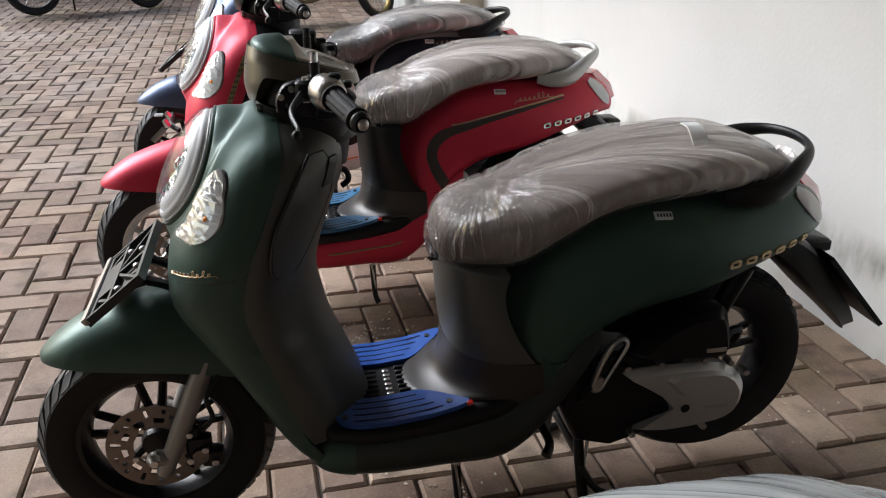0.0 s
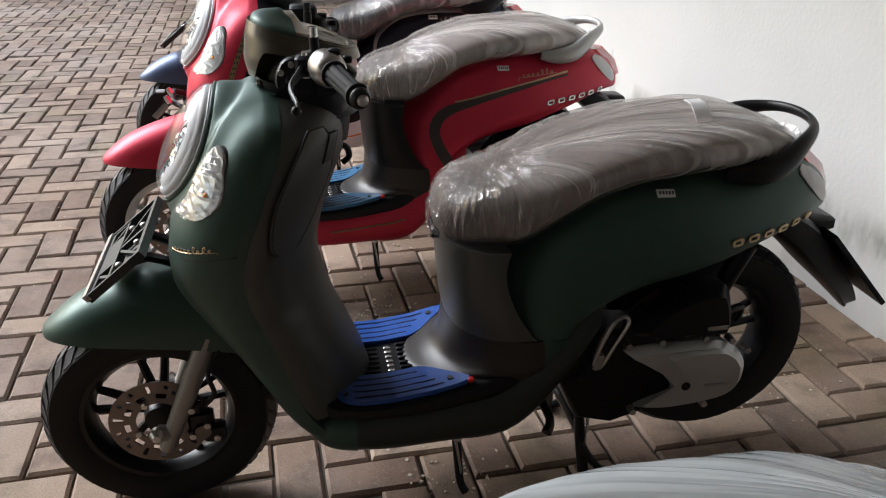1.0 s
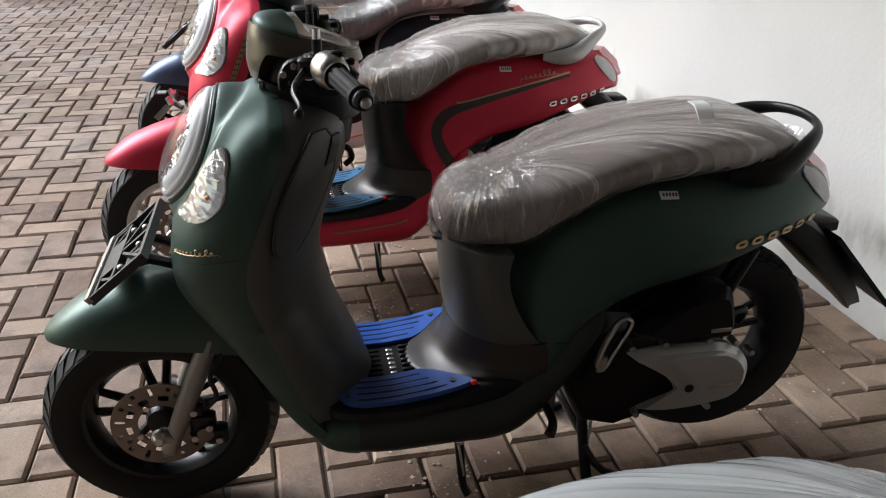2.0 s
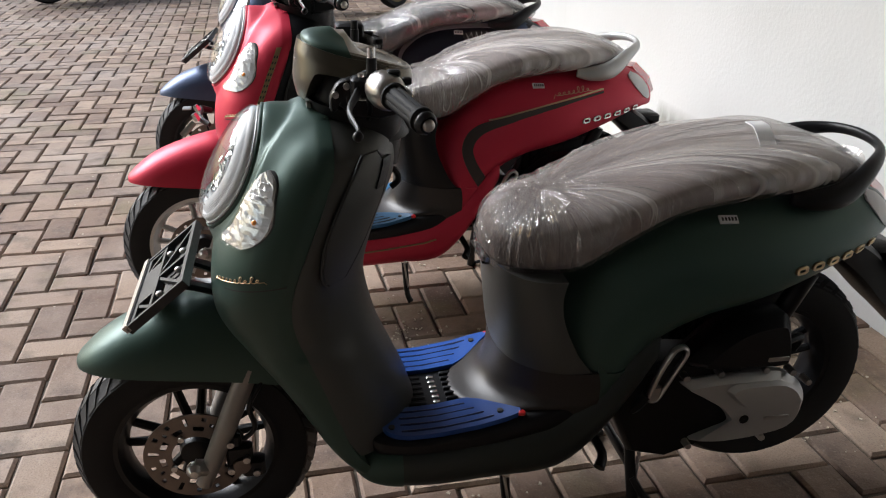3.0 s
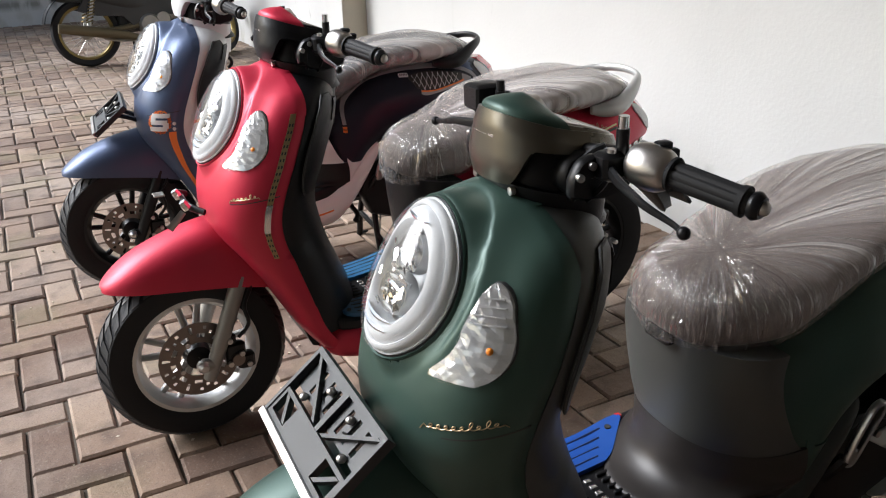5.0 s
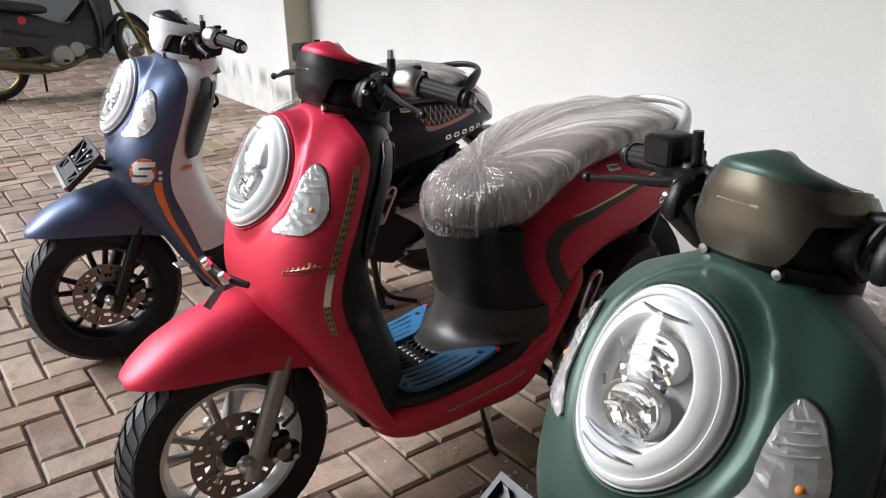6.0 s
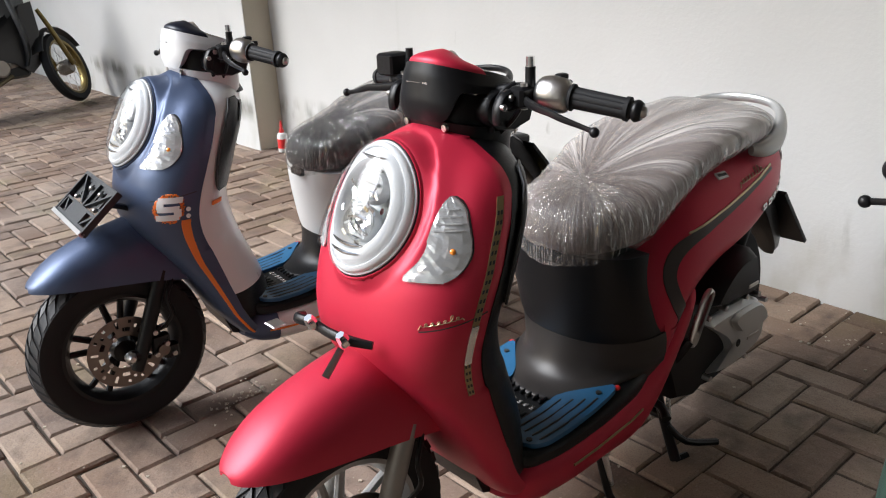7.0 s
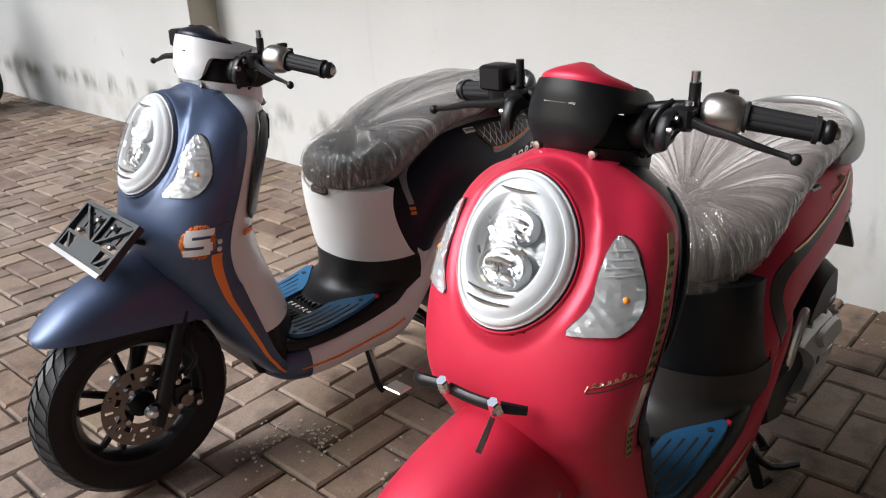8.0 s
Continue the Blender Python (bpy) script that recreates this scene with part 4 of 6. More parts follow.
        handle.location.z = 0.008 if side < 0 else 0.0

    # front wheel, fork, fender

    wheel(S, pt, (0, 0, 0.229), 0.231, 0.094, 0.150, rim_mat, 5)
    for side in (-1, 1):
        leg_f = tube([(0.118, side * 0.074, 0.44), (0.060, side * 0.080, 0.30), (0.012, side * 0.083, 0.185)], [0.0195, 0.0195, 0.016], 16, smooth_steps=4)
        fk = pt("fork_leg", leg_f, fork_mat, S, "grey fork leg" if fork_mat is not M_BLACK_METAL else "black fork leg")
        pt("axle_nut", revolve([(0.0005, -0.012), (0.008, -0.011), (0.012, -0.004), (0.016, 0.0), (0.016, 0.012), (0.0005, 0.012)], "y", (0.0, side * 0.098, 0.228), 12), M_STEEL, fk)
        pt("axle_lug", tube([(0.030, side * 0.083, 0.222), (0.0, side * 0.088, 0.229)], [0.016, 0.017], 12), fork_mat, fk)
        pt("fork_tube", tube([(0.116, side * 0.074, 0.43), (0.162, side * 0.068, 0.52)], 0.0135, 12), M_CHROME, fk)
    cal = bmesh.new()
    for lo, hi in (((0.058, -0.086, 0.205), (0.108, -0.060, 0.265)), ((0.085, -0.090, 0.190), (0.128, -0.058, 0.232)), ((0.066, -0.082, 0.255), (0.088, -0.066, 0.290))):
        block(lo, hi, 0.006, cal)
    cp = pt("brake_caliper", cal, M_BLACK_METAL, S, "black brake caliper with steel bolts")
    for x, z in ((0.070, 0.278), (0.112, 0.205), (0.096, 0.238), (0.066, 0.215)):
        pt("bolt", revolve([(0.0005, -0.007), (0.007, -0.006), (0.007, 0.004)], "y", (x, -0.090, z), 8), M_STEEL, cp)
    pt("caliper_pin", revolve([(0.0005, -0.004), (0.016, -0.003), (0.018, 0.004)], "y", (0.086, -0.090, 0.222), 14), M_DISC, cp)
    pt("brake_hose", tube([(0.095, -0.080, 0.28), (0.118, -0.100, 0.32), (0.112, -0.102, 0.37), (0.140, -0.085, 0.42), (0.165, -0.05, 0.5)], 0.005, 8), M_BLACK, S)
    # fender as a thin shell: section runs round the tyre
    fen = [(-0.190, 0.452, 0.018, 0.440), (-0.180, 0.463, 0.038, 0.440), (-0.150, 0.489, 0.062, 0.440), (-0.105, 0.518, 0.079, 0.438), (-0.040, 0.545, 0.089, 0.434), (0.030, 0.565, 0.093, 0.427), (0.095, 0.576, 0.094, 0.418), (0.150, 0.566, 0.092, 0.406), (0.190, 0.530, 0.088, 0.395)]
    rows = lerp_rows(fen, 26)
    fb = bmesh.new()
    outer, inner = [], []
    for x, top, w, low in rows:
        arc = [math.pi * k / 20 for k in range(21)]
        outer.append([(x, -math.copysign(abs(math.cos(a)) ** 0.8, math.cos(a)) * w, low + (top - low) * math.sin(a) ** 0.78 * (0.96 + 0.04 * (1 - abs(math.cos(a))))) for a in arc])
        inner.append([(x + 0.001, -math.copysign(abs(math.cos(a)) ** 0.8, math.cos(a)) * (w - 0.005), low + (top - low - 0.005) * math.sin(a) ** 0.78) for a in arc])
    loft(outer, caps=False, closed=False, into=fb), loft(inner, caps=False, closed=False, into=fb)
    for o, i in zip((outer[0], outer[-1]), (inner[0], inner[-1])):
        loft([o, i], caps=False, closed=False, into=fb)
    for k in (0, -1):
        loft([[r[k] for r in outer], [r[k] for r in inner]], caps=False, closed=False, into=fb)
    pt("front_fender", fb, paint, S, trim["fender"])
    pt("inner_fender", loft([[(x, y, z) for x, y, z in ((xa, -0.09, za), (xa, 0.09, za), (xa + 0.03, 0.09, za - 0.01), (xa + 0.03, -0.09, za - 0.01))] for xa, za in ((0.12, 0.50), (0.18, 0.46), (0.225, 0.38), (0.25, 0.28), (0.28, 0.21))]), M_BLACK, S)

    # plate carrier below the headlamp, or its bare brackets
    if not plate:
        br = pt("plate_bracket", tube([(0.050, 0.120, 0.600), (0.022, 0.095, 0.614), (0.026, 0.050, 0.617), (0.024, 0.0, 0.617), (0.030, -0.045, 0.617), (0.052, -0.080, 0.612)], [0.009, 0.010, 0.009, 0.009, 0.009, 0.007], 10, smooth_steps=4, flat=0.7), M_BLACK_METAL, S, "black bare plate bracket with steel bolts")
        for y in (-0.052, 0.040):
            pt("bolt", tube([(0.020, y, 0.617), (0.014, y, 0.630), (0.010, y, 0.637)], [0.010, 0.010, 0.008], 6, smooth_steps=1), M_CHROME, br)
        pt("tab", prism([(-0.030, 0.085), (-0.004, 0.085), (-0.004, 0.118), (-0.030, 0.118)], "z", 0.612, 0.616, None, 0.002), M_STEEL, br)
        pt("tab", tube([(0.010, -0.052, 0.612), (-0.012, -0.054, 0.590), (-0.026, -0.055, 0.576)], [0.008, 0.009, 0.009], 8, smooth_steps=2, flat=0.3), M_STEEL, br)
    if plate:
        U, V = Vector((0.101, 0, 0.084)), Vector((0, 0.132, 0))
        o = Vector((-0.067, 0, trim["plate_z"]))
        nrm = Vector((-0.64, 0, 0.77))

        def quad(u0, u1, v0, v1, d0, d1, into):
            return poly([(u0, v0), (u1, v0), (u1, v1), (u0, v1)], d0, d1, into)

        def poly(corners, d0, d1, into):
            return loft([[o + U * u + V * v + nrm * d for u, v in corners] for d in (d0, d1)], into=into)

        pc = bmesh.new()
        # raised rim, solid lower third with one opening on either side, thin recessed tray behind
        for a in ((0, 0.06, -1, 1), (0.93, 1, -1, 1), (0.06, 0.93, -1, -0.94), (0.06, 0.93, 0.94, 1)):
            quad(*a, -0.010, 0.006, pc)
        for a in ((0.06, 0.42, -0.48, 0.48), (0.06, 0.12, -0.94, -0.48), (0.06, 0.12, 0.48, 0.94), (0.37, 0.42, -0.94, -0.48), (0.37, 0.42, 0.48, 0.94), (0.12, 0.37, -0.94, -0.88), (0.12, 0.37, 0.88, 0.94)):
            quad(*a, -0.008, 0.004, pc)
        tray = []
        for s in (-1, 1):
            lo, hi = min(s * 0.04, s * 0.94), max(s * 0.04, s * 0.94)
            tray += [(0.50, 0.56, lo, hi), (0.86, 0.93, lo, hi)]
            for v0, v1 in ((0.04, 0.16), (0.24, 0.36), (0.44, 0.60), (0.68, 0.94)):
                tray.append((0.56, 0.86, min(s * v0, s * v1), max(s * v0, s * v1)))
        for a in tray:
            quad(*a, -0.010, -0.006, pc)
        quad(0.42, 0.93, -0.04, 0.04, -0.010, 0.003, pc)
        holder = pt("plate_holder", pc, M_HOLDER, S, "empty black plastic plate holder with ribs and slots", smooth=False)
        for s in (-1, 1):
            pt("rib", poly([(0.44, s * 0.10), (0.44, s * 0.18), (0.92, s * 0.92), (0.92, s * 0.84)], -0.008, 0.003, bmesh.new()), M_HOLDER, holder, smooth=False)
            pt("rib", poly([(0.13, s * 0.50), (0.13, s * 0.58), (0.36, s * 0.86), (0.36, s * 0.78)], -0.008, 0.003, bmesh.new()), M_HOLDER, holder, smooth=False)
            for u, v in ((0.49, 0.62), (0.78, 0.30)):
                pt("bolt", ball(o + U * u + V * s * v + nrm * -0.001, 0.0075, squash=(1, 1, 0.8)), M_STEEL, holder)
            pt("bracket_plate", quad(0.62, 0.80, s * 0.40 - 0.16, s * 0.40 + 0.16, -0.018, -0.013, bmesh.new()), M_STEEL, holder, smooth=False)
        pt("lower_strip", quad(-0.03, 0.05, -1, 1, -0.004, 0.009, bmesh.new()), M_STEEL, holder, "bright metal strip along the lower edge", smooth=False)
        for side in (-1, 1):
            pt("carrier_arm", tube([(0.085, side * 0.040, trim["plate_z"] + 0.01), (0.045, side * 0.045, trim["plate_z"] + 0.030), (0.0, side * 0.05, trim["plate_z"] + 0.045)], 0.008, 8, flat=1.8), M_BLACK_METAL, holder)

    # floor, sill, mats
    rings = []
    for x, w, lo, hi in lerp_rows(SILL, 24):
        rings.append([(x, spow(math.cos(a), 0.5) * w, (lo + hi) / 2 + spow(math.sin(a), 0.7) * (hi - lo) / 2) for a in [2 * math.pi * k / 32 for k in range(32)]])
    pt("floor_side", loft(rings), sill, S, trim["sill"])
    rings = []
    for x, w, lo, hi in lerp_rows(SILL, 40):
        if x < 0.405:
            rings.append([(x - 0.001, spow(math.cos(a), 0.5) * (w + 0.002), (lo + hi) / 2 + spow(math.sin(a), 0.7) * ((hi - lo) / 2 + 0.002)) for a in [2 * math.pi * k / 32 for k in range(32)]])
    pt("floor_side_front", loft(rings), paint, S, trim["panel"])
    fl = [(0.328, 0.138, 0.262, 0.304), (0.350, 0.158, 0.260, 0.300), (0.410, 0.166, 0.258, 0.293), (0.470, 0.168, 0.258, 0.294), (0.550, 0.169, 0.262, 0.304), (0.620, 0.168, 0.268, 0.320), (0.680, 0.165, 0.275, 0.333), (0.740, 0.158, 0.280, 0.346)]
    rings = [[(x, spow(math.cos(a), 0.35) * w, (lo + hi) / 2 + spow(math.sin(a), 0.4) * (hi - lo) / 2) for a in [2 * math.pi * k / 32 for k in range(32)]] for x, w, lo, hi in lerp_rows(fl, 18)]
    floor = pt("footboard", loft(rings), M_BLACK, S, "dark ribbed plastic footboard")
    fz = lambda x: float(np.interp(x, [0.33, 0.36, 0.41, 0.47, 0.55, 0.62, 0.68], [0.302, 0.2985, 0.2935, 0.2945, 0.3045, 0.3205, 0.333]))
    for k in range(6):
        y = -0.045 + 0.018 * k
        for x0, x1 in ((0.422, 0.458), (0.500, 0.534)):
            pt("rib", block((x0, y - 0.0035, fz(x0) - 0.006), (x1, y + 0.0035, fz(x1) + 0.0022), 0.0015), M_BLACK, floor)
    for k in range(6):
        y = -0.044 + 0.0176 * k
        pt("badge", block((0.473, y - 0.0050, 0.290), (0.487, y + 0.0050, 0.2970), 0.001), M_SILVER_BADGE, floor)
    for side in (-1, 1):
        xs = [0.354 + 0.276 * k / 30 for k in range(31)]
        inner = lambda x: float(np.interp(x, [0.354, 0.362, 0.376, 0.400, 0.535, 0.560, 0.630], [0.100, 0.082, 0.070, 0.064, 0.062, 0.075, 0.140]))
        outer = lambda x: float(np.interp(x, [0.354, 0.362, 0.376, 0.400, 0.600, 0.620, 0.630], [0.122, 0.138, 0.149, 0.154, 0.156, 0.154, 0.148]))
        bm = patch(lambda x, y, o: Vector((x, side * y, fz(x) + o)), xs, lambda x: (inner(x), outer(x)), 0.0085, -0.002, 8)
        mt = pt("foot_mat", bm, mat_mat, S, "blue rubber foot mat with slots" if mat_mat is M_MAT else "teal blue rubber foot mat with slots")
        for k in range(4):
            y = side * (0.080 + 0.020 * k)
            x0, x1 = 0.392, 0.530 + 0.016 * k
            pt("slot", tube([(x0, y, fz(x0) + 0.0070), (0.5 * (x0 + x1), y, fz(0.5 * (x0 + x1)) + 0.0070), (x1, y, fz(x1) + 0.0070)], 0.0030, 6, smooth_steps=3), M_INK if mat_mat is M_MAT_TEAL else M_MAT_DARK, mt)
        for x, y in ((0.374, 0.128), (0.592, 0.132)):
            pt("mat_screw", revolve([(0.0005, 0.010), (0.0065, 0.010), (0.0065, 0.0)], "z", (x, side * y, fz(x) + 0.001), 10), M_INK, mt)
        pt("plug", block((0.624, side * 0.150 - 0.006, fz(0.62) + 0.001), (0.638, side * 0.150 + 0.006, fz(0.62) + 0.010), 0.002), M_RED_PLUG, mt)

    # column below the seat
    col = [(0.310, 0.508, 0.760, 0.158, 2.0), (0.331, 0.510, 0.774, 0.163, 2.0), (0.337, 0.516, 0.780, 0.165, 2.0), (0.340, 0.530, 0.782, 0.166, 1.95), (0.344, 0.552, 0.782, 0.167, 1.9), (0.351, 0.572, 0.782, 0.168, 1.9), (0.362, 0.586, 0.782, 0.170, 1.95), (0.380, 0.595, 0.782, 0.171, 2.1), (0.397, 0.599, 0.780, 0.171, 2.2), (0.413, 0.601, 0.776, 0.171, 2.3)]
    col2 = [(0.409, 0.603, 0.768, 0.1675, 2.3), (0.440, 0.597, 0.742, 0.169, 2.3), (0.480, 0.593, 0.720, 0.170, 2.3), (0.516, 0.590, 0.704, 0.170, 2.35), (0.550, 0.588, 0.695, 0.169, 2.4), (0.580, 0.587, 0.694, 0.168, 2.5), (0.612, 0.587, 0.702, 0.166, 2.6)]
    for nm, rowz, mt, lb in (("column_base", col, M_BROWN_TRIM if trim["brown"] else M_BLACK, "satin moulded base of the seat column"), ("seat_column", col2, trim["column"], trim["column_label"])):
        rings = []
        for z, f, e, w, n in lerp_rows(rowz, 28):
            ring = [(e - (e - f) * abs(math.cos(a)) ** (2 / n), spow(math.sin(a), 2 / n) * w) for a in [(-0.5 + k / 32) * math.pi for k in range(33)]]
            sink = max(0.0, min(1.0, (0.405 - z) / 0.055))
            rings.append([(x, y, z + sink * (fz(x) - fz(0.68))) for x, y in ring])
        pt(nm, loft(rings), mt, S, lb)
    pt("seat_latch", block((0.572, -0.030, 0.590), (0.604, 0.030, 0.613), 0.004), M_BLACK_GLOSS, S, "black seat latch")

    # rear body
    rings = []
    for x, w, lo, hi in lerp_rows(BODY, 50):
        mid = lo + WAIST * (hi - lo)
        rings.append([(x, spow(math.cos(a), 0.72) * w, mid + spow(math.sin(a), 0.8) * ((hi - mid) if math.sin(a) > 0 else (mid - lo))) for a in [2 * math.pi * k / 48 for k in range(48)]])
    body_paint = trim.get("body_paint", paint)
    body = pt("rear_body", loft(rings), body_paint, S, trim["body"])
    # lower side panel and its seam
    for side in (-1, 1):
        low = patch(lambda x, v, o: (lambda p: Vector((p.x, side * -p.y, p.z)))(body_at(x, v, o)), [0.776 + 0.066 * k / 12 for k in range(13)],
                    lambda x: (-88, min(20, math.degrees(math.asin(max(-1, min(1, spow((0.412 - (at_row(BODY, x)[1] + WAIST * (at_row(BODY, x)[2] - at_row(BODY, x)[1]))) / (0.36 * (at_row(BODY, x)[2] - at_row(BODY, x)[1])), 1.25))))))), 0.003, -0.004, 8)
        pt("lower_side_panel", low, trim.get("lower", body_paint), body)
    pt("under_tray", loft([[(x, spow(math.cos(a), 0.6) * w, z + 0.5 * h * math.sin(a)) for a in [2 * math.pi * k / 20 for k in range(20)]] for x, w, z, h in ((0.66, 0.12, 0.32, 0.2), (0.80, 0.13, 0.38, 0.2), (0.93, 0.12, 0.5, 0.12), (1.13, 0.11, 0.57, 0.06), (1.33, 0.08, 0.60, 0.05))]), M_BLACK, S)
    # rear lamps
    tl = patch(lambda z, y, o: Vector((float(np.interp(z, [0.640, 0.69, 0.735], [1.446, 1.424, 1.372])) - abs(y) * 0.75 + o, y, z)), [0.645 + 0.088 * k / 8 for k in range(9)], lambda z: (-0.062 + abs(z - 0.70) * 0.3, 0.062 - abs(z - 0.70) * 0.3), 0.010, -0.03, 10)
    pt("tail_lamp", tl, M_RED_LENS, S, "red tail lamp lens")
    for side in (-1, 1):
        lens = [(1.312, 0.708, 0.716), (1.325, 0.692, 0.722), (1.350, 0.668, 0.712), (1.375, 0.648, 0.694), (1.398, 0.636, 0.668), (1.406, 0.638, 0.652)]
        rt = patch(lambda x, z, o: (lambda p: Vector((p.x, side * -p.y, p.z)))(body_z(x, z, o)), [1.312 + 0.094 * k / 14 for k in range(15)], lambda x: at_row(lens, x), 0.005, -0.004, 5, 0.002)
        pt("rear_turn_signal", rt, M_LENS_WHITE, S, "clear rear turn signal lens")
    # grab rail
    gr = [(1.130, -0.142, 0.738), (1.175, -0.150, 0.736), (1.232, -0.148, 0.746), (1.290, -0.126, 0.782), (1.342, -0.076, 0.802), (1.358, 0, 0.808)]
    gr = gr + [(x, -y, z) for x, y, z in gr[-2::-1]]
    rad = [0.012, 0.022, 0.026, 0.019, 0.0125, 0.0115]
    pt("grab_rail", tube(gr, rad + rad[-2::-1], 14, smooth_steps=5, flat=0.7), rail_mat, S, trim["rail"])
    # seat and film
    rows = lerp_rows(SEAT, 46)
    pt("seat", loft([seat_ring(r) for r in rows]), seat_mat, S, "long padded seat")
    big = [np.array([0.570, 0.032, 0.612, 0.640])] + [r + np.array([-0.006 if i == 0 else 0, 0, 0, 0]) for i, r in enumerate(lerp_rows(SEAT, 140))] + [np.array([1.342, 0.035, 0.760, 0.776])]
    loose = trim["loose"]
    for r in big:
        k = max(0.0, min(1.0, (0.72 - r[0]) / 0.16)) * loose
        r[1], r[2] = r[1] + 0.012 * k, r[2] - 0.022 * k
        r[0] -= 0.008 * k * k
        r[3] += 0.012 * loose * math.sin(math.pi * max(0.0, min(1.0, (r[0] - 0.60) / 0.45)))
    fm = loft([seat_ring(r, 150, 0.006, 0.0065) for r in big])
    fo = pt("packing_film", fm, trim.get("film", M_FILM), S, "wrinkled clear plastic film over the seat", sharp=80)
    fo.visible_shadow = False
    pt("barcode_sticker", patch(lambda x, z, o: body_z(x, z, o), [0.998, 1.015, 1.032], lambda x: (0.696, 0.7075), 0.003, -0.001, 3), M_STICKER, S, "small white barcode sticker")
    for k in range(5):
        pt("barcode_bar", patch(lambda x, z, o: body_z(x, z, o), [1.002 + 0.006 * k, 1.005 + 0.006 * k], lambda x: (0.700, 0.7045), 0.0042, 0.002, 1), M_INK, S)

    # side badges
    for side in (-1, 1):
        def along(q):
            x, z = 1.142 + 0.216 * q, 0.600 + 0.024 * q
            p, p2 = body_z(x, z, 0.001), body_z(x + 0.01, z + 0.001, 0.001)
            up = (body_z(x, z + 0.012, 0.001) - p).normalized()
            v = Vector((p.x, side * -p.y, p.z))
            al = (p2 - p).normalized()
            al, up = Vector((al.x, side * -al.y, al.z)), Vector((up.x, side * -up.y, up.z))
            return (v, al, up) if side < 0 else (v, al, up)
        badge(pt, S, along, 6, badge_mat, "row of raised metal badge bars")

    # rear wheel, engine, covers
    wheel(S, pt, (1.210, 0, 0.290), 0.243, 0.106, 0.152, M_BLACK_METAL, 5, disc=False)
    eng = bmesh.new()
    prism([(0.83, 0.29), (0.85, 0.38), (0.93, 0.41), (1.10, 0.39), (1.10, 0.24), (1.01, 0.190), (0.95, 0.172), (0.87, 0.195)], "y", -0.150, -0.05, eng, 0.012)
    block((0.76, -0.06, 0.22), (0.98, 0.10, 0.40), 0.02, eng)
    pt("engine_case", eng, M_BLACK_METAL, S, "black engine and belt case")
    cv = prism(rounded([(0.950, 0.366), (1.040, 0.372), (1.165, 0.370), (1.212, 0.345), (1.236, 0.302), (1.232, 0.250), (1.200, 0.226), (1.125, 0.214), (1.050, 0.210), (0.985, 0.219), (1.030, 0.236), (1.078, 0.252), (1.070, 0.272), (1.044, 0.304), (0.985, 0.345)]), "y", -0.120, -0.174, None, 0.018)
    cover = pt("belt_cover", cv, M_ALU, S, "cast silver belt-drive cover", sharp=25)
    pt("cover_ridge", prism(rounded([(1.045, 0.346), (1.065, 0.360), (1.165, 0.360), (1.200, 0.340), (1.222, 0.304), (1.205, 0.296), (1.090, 0.302), (1.070, 0.320)]), "y", -0.166, -0.188, None, 0.011), M_ALU, cover, sharp=25)
    pt("cover_plug", revolve([(0.0005, -0.003), (0.010, -0.003), (0.010, 0.004)], "y", (1.098, -0.172, 0.270), 14), M_BLACK, cover)
    pt("cover_mark", block((1.140, -0.1762, 0.262), (1.195, -0.171, 0.271), 0.001), M_STEEL, cover)
    for x, z in ((0.965, 0.379), (1.036, 0.381), (1.131, 0.380), (1.190, 0.368), (1.229, 0.340), (0.990, 0.212), (1.15, 0.212)):
        pt("bolt", revolve([(0.0005, -0.006), (0.007, -0.005), (0.008, 0.02)], "y", (x, -0.165, z), 8), M_STEEL, cover)
    ab = prism(rounded([(0.962, 0.388), (1.000, 0.430), (1.050, 0.468), (1.100, 0.488), (1.168, 0.496), (1.182, 0.470), (1.197, 0.400), (1.190, 0.376), (1.08, 0.384)]), "y", -0.07, -0.172, None, 0.030)
    air = pt("air_cleaner", ab, M_BLACK, S, "black plastic air cleaner box", sharp=25)
    pt("air_mark", block((1.128, -0.1735, 0.402), (1.172, -0.168, 0.412), 0.001), M_STEEL, air)
    pt("hanger", tube([(1.19, -0.13, 0.42), (1.225, -0.12, 0.42), (1.23, -0.10, 0.38)], 0.009, 8), M_BLACK_METAL, air)
    pt("shock_absorber", tube([(1.15, -0.09, 0.37), (1.23, -0.10, 0.56)], 0.020, 12), M_BLACK_METAL, S)
    ex = tube([(0.98, 0.10, 0.24), (1.02, 0.13, 0.25), (1.10, 0.15, 0.28), (1.34, 0.16, 0.36), (1.42, 0.16, 0.39)], [0.016, 0.03, 0.05, 0.052, 0.036], 18, smooth_steps=4)
    pt("silencer", ex, M_BLACK_METAL, S, "black exhaust silencer")
    # folded passenger foot pegs
    for side in (-1, 1):
        loop = rounded([(0.884, 0.338), (0.906, 0.336), (0.928, 0.388), (0.956, 0.446), (0.944, 0.462), (0.924, 0.454), (0.900, 0.398)])
        pg = tube([(x, side * (0.168 + (z - 0.336) * 0.07), z) for x, z in loop + loop[:2]], 0.0052, 8, smooth_steps=1, flat=1.4)
        block((0.886, side * 0.169 - 0.006, 0.336), (0.912, side * 0.169 + 0.006, 0.372), 0.004, pg)
        peg = pt("foot_peg", pg, M_STEEL, S, "folded aluminium foot peg")
        pt("peg_bracket", tube([(0.888, side * 0.165, 0.350), (0.868, side * 0.140, 0.300), (0.85, side * 0.10, 0.27)], 0.012, 8), M_BLACK_METAL, peg)
